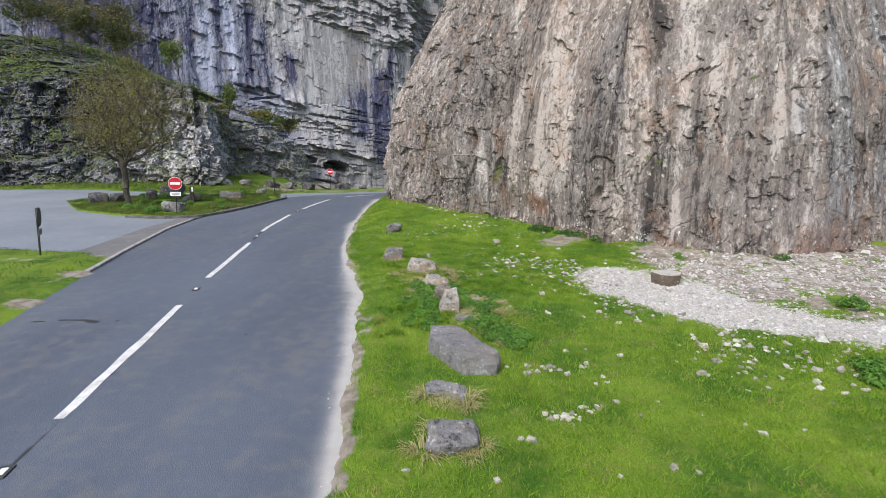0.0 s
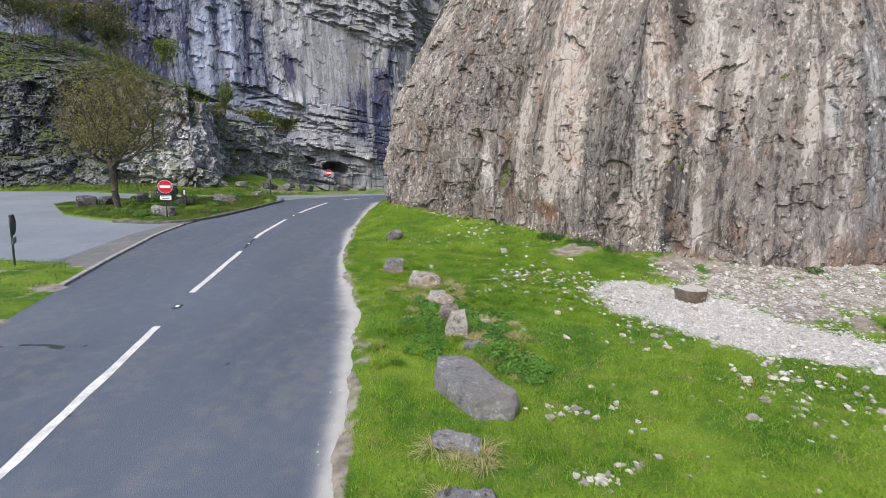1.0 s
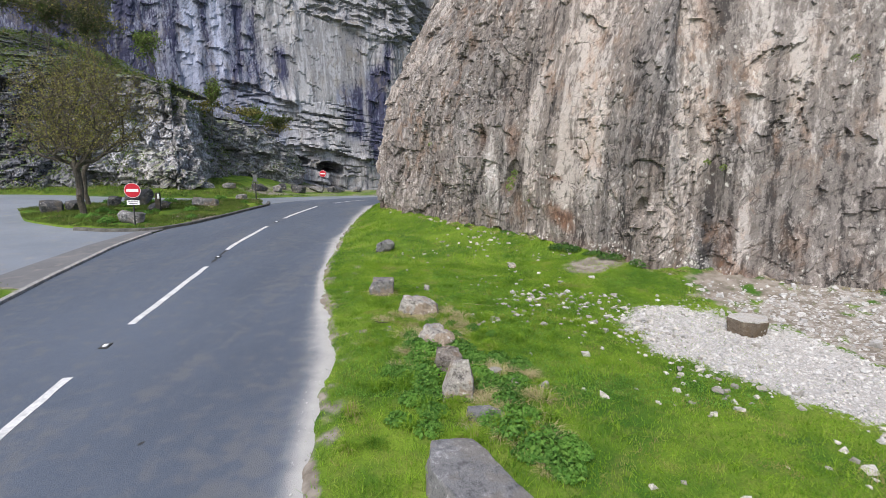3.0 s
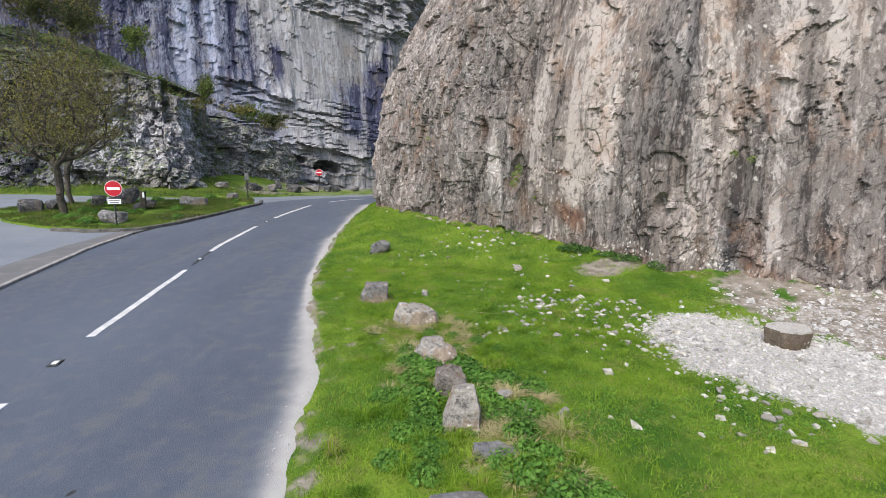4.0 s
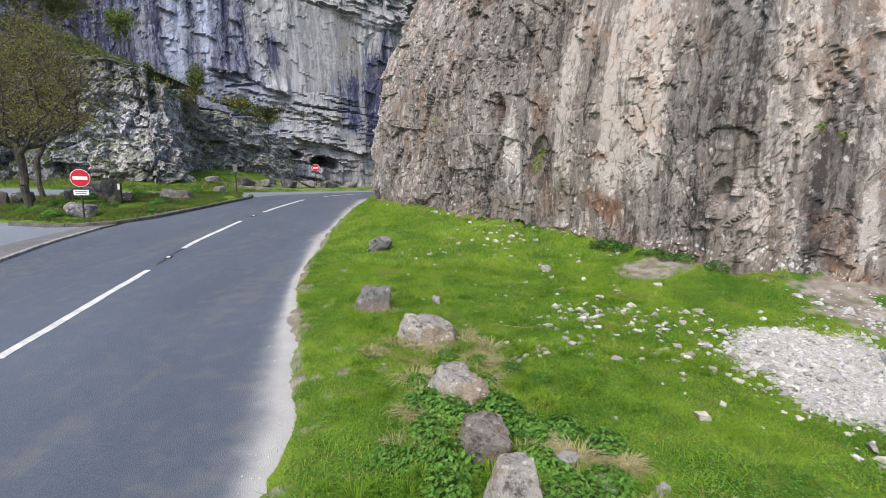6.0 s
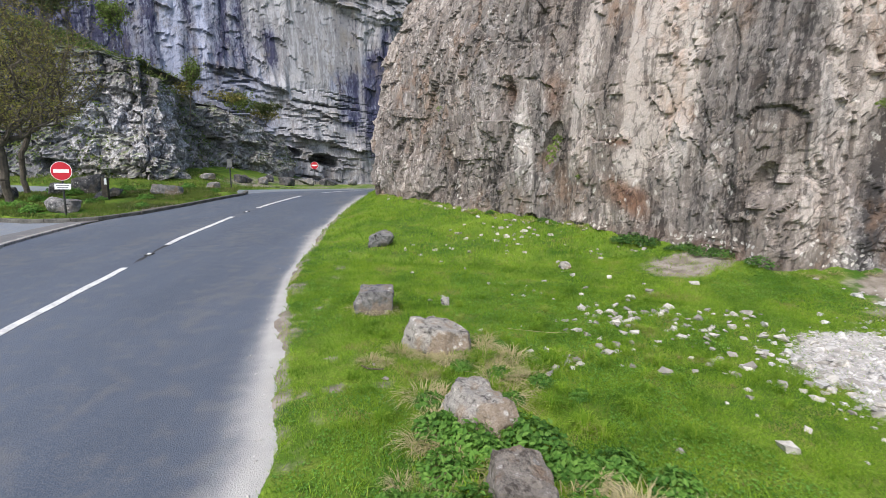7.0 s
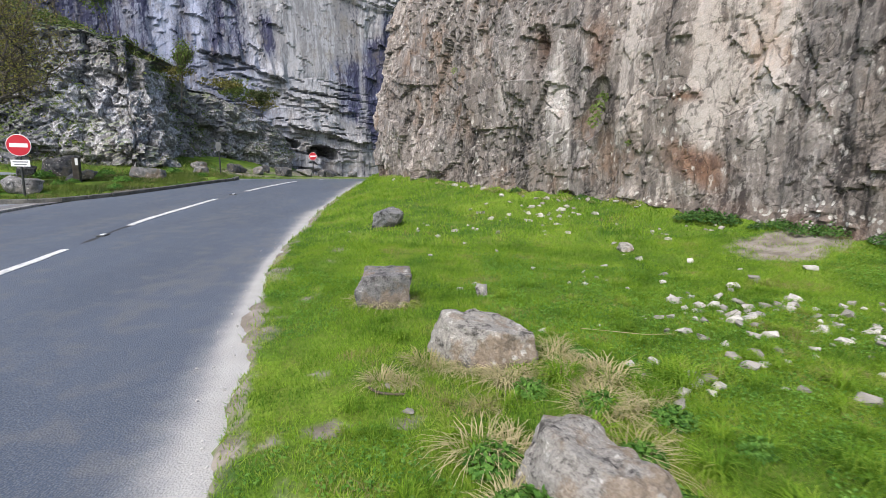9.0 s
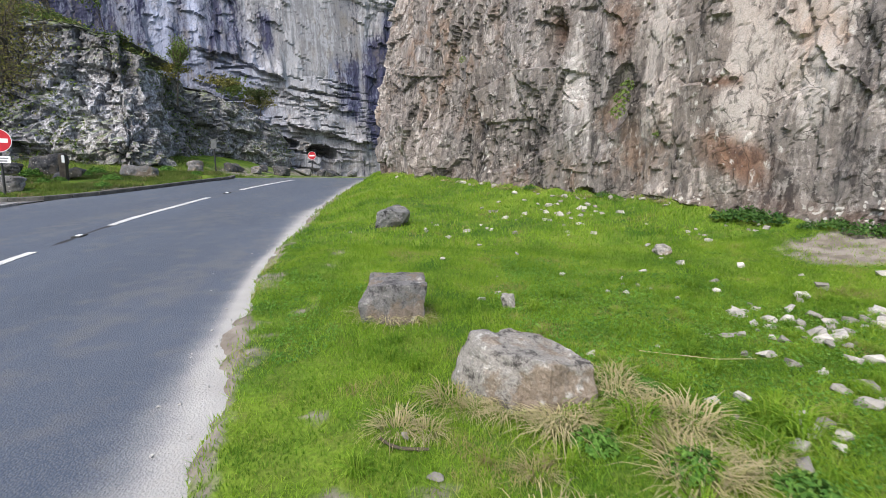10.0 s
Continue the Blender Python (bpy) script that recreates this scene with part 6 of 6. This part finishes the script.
for x, y, k in ((2.5, 15.65, 0.7), (2.66, 15.5, 0.9), (2.85, 15.35, 0.8), (3.12, 15.0, 0.5), (3.28, 14.85, 0.6), (3.45, 14.65, 0.8), (3.62, 14.45, 0.7), (3.95, 13.98, 0.8), (7.7, 12.2, 0.7), (1.4, 17.25, 0.45), (0.4, 18.1, 0.4)):
    ob = new("ivy_clump", ivy_meshes[rng.randint(3)])
    ob.matrix_world = pose(x, y, float(ground_z(x, y)) - 0.02, 0, 0, rng.uniform(0, 360)) @ Matrix.Scale(k, 4)
    tagged(ob, "dark green leafy plant at the foot of the cliff", "plant", "leafy plants along the cliff foot")


fern_meshes = [weed_mesh(560 + i, 60, 0.12, 0.2, 0.045, FRESH) for i in range(2)]
for x, y, z, k in ((1.52, 17.1, 1.62, 1.0), (1.56, 17.1, 1.8, 1.1), (1.6, 17.1, 2.0, 0.8), (1.95, 16.75, 1.32, 0.5), (-0.74, 19.6, 2.72, 0.6), (4.98, 13.65, 2.42, 0.6), (5.28, 13.58, 2.32, 0.6), (6.9, 12.75, 4.2, 0.6)):
    ob = new("wall_fern", fern_meshes[rng.randint(2)])
    ob.matrix_world = pose(x, y, z, 35, 0, rng.uniform(-40, 40)) @ Matrix.Scale(k, 4)
    tagged(ob, "small bright green plant rooted in the rock face", "plant", "plants rooted in the cliff")


# ---- signs and posts ----
def disc(bm, radius, thick, at, n=40, bevel=0.0):
    """An upright round plate that faces -y."""
    m4 = Matrix.Translation(at) @ Matrix.Rotation(radians(90), 4, "X")
    bmesh.ops.create_cone(bm, cap_ends=True, segments=n, radius1=radius, radius2=radius, depth=thick, matrix=m4)


def no_entry_sign(x, y, z, turn, radius, centre, plate, lean=0.0):
    ob = tagged(new("no_entry_sign"), "round red no-entry sign with a white bar on a thin post", "traffic sign", "no-entry signs")
    bm = bmesh.new()
    tube(bm, (0, 0.03, -0.3), (0, 0.03, centre + radius * 0.8), 0.026, 0.026, 12)
    part("post", bm, DARK_METAL, ob, "dark steel post")
    bm = bmesh.new()
    disc(bm, radius, 0.006, (0, 0, centre))
    d = part("disc", bm, WHITE_PAINT, ob, "white-rimmed round plate")
    bm = bmesh.new()
    disc(bm, radius * 0.95, 0.006, (0, -0.0035, centre))
    part("red_field", bm, RED_PAINT, d, "red face")
    bm = bmesh.new()
    block(bm, (radius * 1.45, 0.006, radius * 0.36), (0, -0.0065, centre))
    part("white_bar", bm, WHITE_PAINT, d)
    bm = bmesh.new()
    block(bm, (0.2, 0.02, 0.03), (0, 0.015, centre + radius * 0.35))
    block(bm, (0.2, 0.02, 0.03), (0, 0.015, centre - radius * 0.35))
    part("bracket", bm, GREY_METAL, d)
    if plate:
        low = centre - radius - 0.16
        bm = bmesh.new()
        block(bm, (0.38, 0.006, 0.15), (0, -0.004, low), 0.002)
        pl = part("plate", bm, WHITE_PAINT, ob, "small white plate with two lines of grey lettering")
        for k, wd in ((0.03, 0.3), (-0.03, 0.25)):
            bm = bmesh.new()
            block(bm, (wd, 0.004, 0.026), (0, -0.0085, low + k))
            part("lettering", bm, INK, pl)
    ob.matrix_world = pose(x, y, z, 0, lean, turn)
    return ob


no_entry_sign(-10.85, 20.52, 0.15, 18, 0.25, 1.1, True, 2)
no_entry_sign(-11.6, 48.5, float(ground_z(-11.6, 48.5)), 10, 0.29, 0.12 - float(ground_z(-11.6, 48.5)), False)

bollard = tagged(new("timber_post"), "short dark timber post with a white reflector", "bollard")
bm = bmesh.new()
block(bm, (0.17, 0.17, 1.1), (0, 0, 0.25), 0.012)
part("post", bm, DARK_WOOD, bollard)
bm = bmesh.new()
block(bm, (0.075, 0.012, 0.2), (0.045, -0.09, 0.68), 0.003)
part("reflector", bm, WHITE_PAINT, bollard, "white reflector plate")
bollard.matrix_world = pose(-11.8, 23.65, float(island_z(-11.8, 23.65)) - 0.08, 0, 2, 12)

marker = tagged(new("marker_post"), "thin grey steel post with a small rounded sign seen from behind", "sign post")
bm = bmesh.new()
tube(bm, (0, 0, -0.3), (0, 0, 1.25), 0.028, 0.028, 12)
part("post", bm, DARK_METAL, marker)
bm = bmesh.new()
block(bm, (0.19, 0.012, 0.34), (0, -0.035, 1.1), 0.006)
bmesh.ops.bevel(bm, geom=[e for e in bm.edges if abs((e.verts[0].co - e.verts[1].co).y) > 0.001 and abs(e.verts[0].co.x) > 0.08], offset=0.06, segments=4, affect="EDGES")
part("plate", bm, GREY_METAL, marker, "rounded grey plate")
marker.matrix_world = pose(-9.72, 28.5, float(island_z(-9.72, 28.5)) - 0.05, 0, 0, 15)

edge_sign = tagged(new("leaning_sign"), "dark leaning sign post seen edge-on beside the grass", "sign post")
bm = bmesh.new()
tube(bm, (0, 0, -0.3), (0, 0, 1.2), 0.024, 0.024, 12)
part("post", bm, DARK_METAL, edge_sign)
bm = bmesh.new()
disc(bm, 0.24, 0.02, (0, -0.04, 0.98))
part("disc", bm, DARK_METAL, edge_sign, "dark round plate seen edge-on")
bm = bmesh.new()
block(bm, (0.3, 0.02, 0.15), (0, -0.04, 0.6), 0.004)
part("plate", bm, GREY_METAL, edge_sign, "small rectangular plate")
edge_sign.matrix_world = pose(-10.35, 12.95, float(ground_z(-10.35, 12.95)), 3, -2, 118)

twig = tagged(new("fallen_twig"), "thin fallen twig lying on the turf", "twig")
bm = bmesh.new()
pts = [(-1.14, 11.03), (-1.09, 10.98), (-1.04, 10.955), (-0.98, 10.945), (-0.93, 10.95)]
for a, b in zip(pts, pts[1:]):
    tube(bm, (*a, float(ground_z(*a)) + 0.02), (*b, float(ground_z(*b)) + 0.02), 0.008, 0.006, 6)
part("stick", bm, TWIG, twig)
stalk = tagged(new("dry_stalk"), "long pale dry stalk lying across the grass", "stalk")
bm = bmesh.new()
pts = [(0.24, 11.98), (0.44, 11.91), (0.64, 11.87), (0.85, 11.86)]
for a, b in zip(pts, pts[1:]):
    tube(bm, (*a, float(ground_z(*a)) + 0.03), (*b, float(ground_z(*b)) + 0.03), 0.0028, 0.002, 5)
part("stick", bm, DRY_GRASS, stalk)


# ---- trees and scrub ----
def tree(x, y, z, height, spread, seed, leaf_mat, leaf_size, leaves, label, stems=1, bare=0.25, upright=0.75, thick=0.02):
    """A tree: tapered trunk and limbs that fork into twigs, and a crown of small separate leaves."""
    rng = np.random.RandomState(seed)
    ob = tagged(new("tree"), label, "tree")
    segments, tips = [], []

    def grow(p, d, length, r, level):
        q = p
        steps = 3 if level < 3 else 2
        for i in range(steps):
            d = d + 0.12 * Vector(rng.randn(3)) + Vector((0, 0, 0.05))
            d.normalize()
            n = q + d * (length / steps)
            r2 = r * (1 - 0.44 / steps)
            segments.append((q, n, r, r2, level))
            q, r = n, r2
            if level >= 2:
                tips.append(q.copy())
        if level >= 4:
            return
        forks = (5, 5, 4, 3)[level]
        for k in range(forks):
            a = 6.283 * (k + rng.uniform(0, 0.7)) / forks
            side = Vector((math.cos(a), math.sin(a), 0)) * (spread / height) * rng.uniform(0.55, 1.25)
            nd = (d * upright + side + Vector((0, 0, 0.14 * rng.randn()))).normalized()
            grow(q if k < 3 else p.lerp(q, rng.uniform(0.45, 0.95)), nd, length * rng.uniform(0.6, 0.86), r * (0.62 if level else 0.6), level + 1)

    for k in range(stems):
        grow(Vector((0.25 * k, 0.1 * k, -0.1)), Vector((0.08 * rng.randn(), 0.08 * rng.randn(), 1)), height * bare, height * thick, 0)
    top = float(np.percentile([q.z for q in tips], 97))
    wide = float(np.percentile([math.hypot(q.x, q.y) for q in tips], 92))
    fit_m = Matrix.Diagonal((spread / wide, spread / wide, height / top, 1))
    wood, twigs = bmesh.new(), bmesh.new()
    for p0, p1, r0, r1, level in segments:
        low = 0.0035 * height ** 0.5 if level > 2 else 0.0
        tube(wood if level < 2 else twigs, fit_m @ p0, fit_m @ p1, max(r0, low), max(r1, low), 8 if level == 0 else 5 if level < 3 else 3)
    trunk = part("trunk", wood, BARK, ob, "grey-brown trunk and limbs")
    part("branchwork", twigs, TWIG, trunk, "fine brown branches")
    idx = rng.randint(0, len(tips), leaves)
    pts = np.array([tuple(fit_m @ tips[i]) for i in idx]) + 0.035 * height * rng.randn(leaves, 3) * 0.6
    v, f = leaf_cloud(pts, np.tile([[0.0, 0, 1.0]], (leaves, 1)), leaf_size, seed, 1.6, 1.5)
    part("crown", raw_mesh("crown", v, f, leaf_mat), None, ob, "sparse crown of small separate leaves")
    ob.matrix_world = pose(x, y, z)
    return ob


def fan_tree(x, y, z, stems, centre, reach, seed, targets, leaves, leaf_size, leaf_mat, label):
    """A spreading tree: every outer twig is joined to the nearest wood, so that limbs fan out and thicken towards the stems."""
    rng = np.random.RandomState(seed)
    ob = tagged(new("tree"), label, "tree")
    nodes, run, parent, count = np.zeros((40000, 3)), np.zeros(40000), [], 0
    for foot, top in stems:
        foot, top = np.array(foot, float), np.array(top, float)
        for k in range(6):
            wob = 0.04 * rng.randn(3) * (k > 0)
            nodes[count] = foot + (top - foot) * k / 5 + wob
            parent.append(count - 1 if k else -1)
            count += 1
    aims = rng.randn(targets, 3)
    aims /= np.linalg.norm(aims, axis=1)[:, None]
    aims = aims * (rng.uniform(0.12, 1, targets) ** 0.45)[:, None] * (1 + 0.12 * vnoise(aims[:, 0] * 2.5, aims[:, 1] * 2.5, aims[:, 2] * 2.5, seed))[:, None] * np.array(reach) + np.array(centre)
    aims = aims[aims[:, 2] > centre[2] - 0.78 * reach[2] + 0.35 * np.hypot(aims[:, 0], aims[:, 1])]
    base = np.array(stems[0][1])
    aims = aims[np.argsort(np.linalg.norm(aims - base, axis=1))]
    tips = []
    for p in aims:
        q = nodes[:count]
        gap = p - q
        d = np.linalg.norm(gap, axis=1)
        cost = d + 0.16 * run[:count] + 1.7 * np.clip(0.5 * d - gap[:, 2], 0, 9) + 9.0 * (q[:, 2] < 0.75)
        k = int(np.argmin(cost))
        a, n = q[k].copy(), max(2, int(d[k] / 0.3))
        out = np.array([gap[k][0], gap[k][1], 0.25 * abs(gap[k][2])])
        mid = a + 0.5 * gap[k] + 0.16 * out - np.array([0, 0, 0.1 * d[k]]) + 0.05 * d[k] * rng.randn(3)
        for i in range(1, n + 1):
            t = i / n
            nodes[count] = (1 - t) ** 2 * a + 2 * t * (1 - t) * mid + t * t * p
            parent.append(k if i == 1 else count - 1)
            run[count] = run[k] + d[k] * t
            count += 1
        tips.append(count - 1)
    nodes = nodes[:count]
    load = np.zeros(len(nodes))
    load[tips] = 1.0
    for i in range(len(nodes) - 1, -1, -1):
        if parent[i] >= 0:
            load[parent[i]] += load[i]
    size = 0.0075 * np.maximum(load, 1) ** 0.42
    wood, twigs = bmesh.new(), bmesh.new()
    for i, k in enumerate(parent):
        if k >= 0:
            r0 = size[i] if size[k] > 2.2 * size[i] else size[k]
            tube(wood if r0 > 0.022 else twigs, nodes[k], nodes[i], r0, size[i], 9 if r0 > 0.05 else 5 if r0 > 0.022 else 3)
    for i in tips:
        for _ in range(3):
            a = np.array(nodes[i]) - 0.12 * rng.uniform() * (np.array(nodes[i]) - np.array(nodes[parent[i]]))
            way = np.array(nodes[i]) - np.array(centre) + [0, 0, 0.6] + 0.9 * rng.randn(3)
            tube(twigs, a, a + way / np.linalg.norm(way) * rng.uniform(0.15, 0.4), 0.005, 0.004, 3)
    trunk = part("trunk", wood, BARK, ob, "grey-brown trunk and limbs")
    part("branchwork", twigs, TWIG, trunk, "fine brown branches")
    ends = np.array([nodes[i] for i in tips])
    pick = ends[rng.randint(0, len(ends), leaves)] + 0.17 * rng.randn(leaves, 3)
    v, f = leaf_cloud(pick, np.tile([[0.0, 0, 1.0]], (leaves, 1)), leaf_size, seed, 1.6, 1.5)
    part("crown", raw_mesh("crown", v, f, leaf_mat), None, ob, "sparse crown of small separate leaves")
    ob.matrix_world = pose(x, y, z)
    return ob


fan_tree(-13.9, 22.35, float(island_z(-13.9, 22.35)), [((0, 0, -0.1), (-0.04, 0, 1.3))], (0.4, 0.0, 3.75), (2.15, 2.15, 2.4), 5, 800, 9500, 0.046, BUDS, "small spreading tree in thin olive-brown bud on the grassy island")
fan_tree(-16.0, 25.6, float(island_z(-16.0, 25.6)), [((0, 0, -0.1), (-0.1, 0, 1.5))], (0.05, 0.0, 3.9), (1.9, 1.9, 2.1), 9, 450, 5500, 0.048, BUDS, "slender tree in thin olive bud behind its larger neighbour")

bank_co = np.empty(len(bank.data.vertices) * 3)
bank.data.vertices.foreach_get("co", bank_co)
bank_co = bank_co.reshape(-1, 3)


def bank_z(x, y):
    d = (bank_co[:, 0] - x) ** 2 + (bank_co[:, 1] - y) ** 2
    return float(bank_co[d < max(0.3, d.min() + 0.05), 2].max())


for x, y, h, sp, seed, mat, n, label in (
    (-18.6, 36.9, 2.9, 1.15, 31, FRESH, 1500, "young tree in fresh pale leaf on top of the rocky bank"),
    (-17.9, 42.0, 3.7, 1.0, 32, FRESH, 1300, "tall slender tree in fresh leaf on the rocky bank"),
    (-17.4, 50.2, 2.4, 1.3, 33, FRESH, 1800, "green bush on the end of the rocky bank"),
    (-24.2, 39.0, 4.2, 1.9, 34, BUDS, 600, "bare brown scrub tree on the slope"),
    (-27.5, 40.0, 4.0, 2.0, 35, BUDS, 600, "bare brown scrub tree on the slope"),
    (-30.5, 38.5, 4.0, 2.2, 36, BUDS, 600, "bare brown scrub tree on the slope"),
    (-22.3, 38.2, 3.2, 1.6, 41, BUDS, 600, "bare brown scrub tree on the slope"),
    (-26.0, 37.6, 3.4, 1.8, 42, SCRUB, 2200, "dark green scrub bush on the slope"),
    (-29.0, 37.4, 3.6, 1.9, 43, SCRUB, 2200, "dark green scrub bush on the slope"),
    (-33.0, 37.0, 4.2, 2.2, 44, BUDS, 600, "bare brown scrub tree on the slope"),
    (-25.0, 42.0, 4.6, 2.1, 45, SCRUB, 2400, "dark green scrub bush on the slope"),
    (-23.2, 37.2, 2.8, 1.7, 47, SCRUB, 1800, "dark green scrub bush on the slope"),
    (-28.4, 39.4, 3.6, 2.0, 49, BUDS, 900, "bare brown scrub tree on the slope"),
    (-18.3, 43.2, 0.9, 1.0, 50, BUDS, 700, "low brown bush on the rocky bank"),
    (-17.3, 46.8, 1.4, 1.2, 51, BUDS, 900, "low brown bush on the rocky bank"),
    (-16.4, 51.0, 1.9, 1.4, 52, BUDS, 900, "low brown bush at the foot of the cliff"),
    (-15.6, 49.5, 1.8, 1.0, 37, SCRUB, 1500, "low brown bush at the foot of the cliff"),
):
    tree(x, y, bank_z(x, y) - 0.1, h, sp, seed, mat, 0.1, n, label, 1, 0.16, 0.9, 0.012)

bank_nrm = np.empty(len(bank.data.vertices) * 3)
bank.data.vertices.foreach_get("normal", bank_nrm)
bank_nrm = bank_nrm.reshape(-1, 3)
rng = np.random.RandomState(61)
patch = fbm(bank_co[:, 0] * 0.35, bank_co[:, 1] * 0.35, bank_co[:, 2] * 0.35, 3, 62)
chance = smooth(0.2, 0.7, bank_nrm[:, 2]) * np.maximum(smooth(-0.1, 0.3, patch), 0.8 * smooth(6.0, 7.2, bank_co[:, 2]) * smooth(-0.4, 0.0, patch)) * (bank_co[:, 0] > -34) * (bank_co[:, 2] > -0.3)
pick = np.nonzero(rng.uniform(0, 1, len(chance)) < 0.45 * chance)[0]
pts = np.repeat(bank_co[pick], 5, 0) + 0.13 * rng.randn(len(pick) * 5, 3) + [0, 0, 0.06]
v, f = leaf_cloud(pts, np.repeat(bank_nrm[pick], 5, 0) + [0, -0.3, 0.5], 0.1, 63, 1.2, 1.8)
tagged(new("bank_scrub", raw_mesh("bank_scrub", v, f, SLOPE)), "grass, ivy and low scrub growing on the rocky bank", "scrub", kind="stuff")
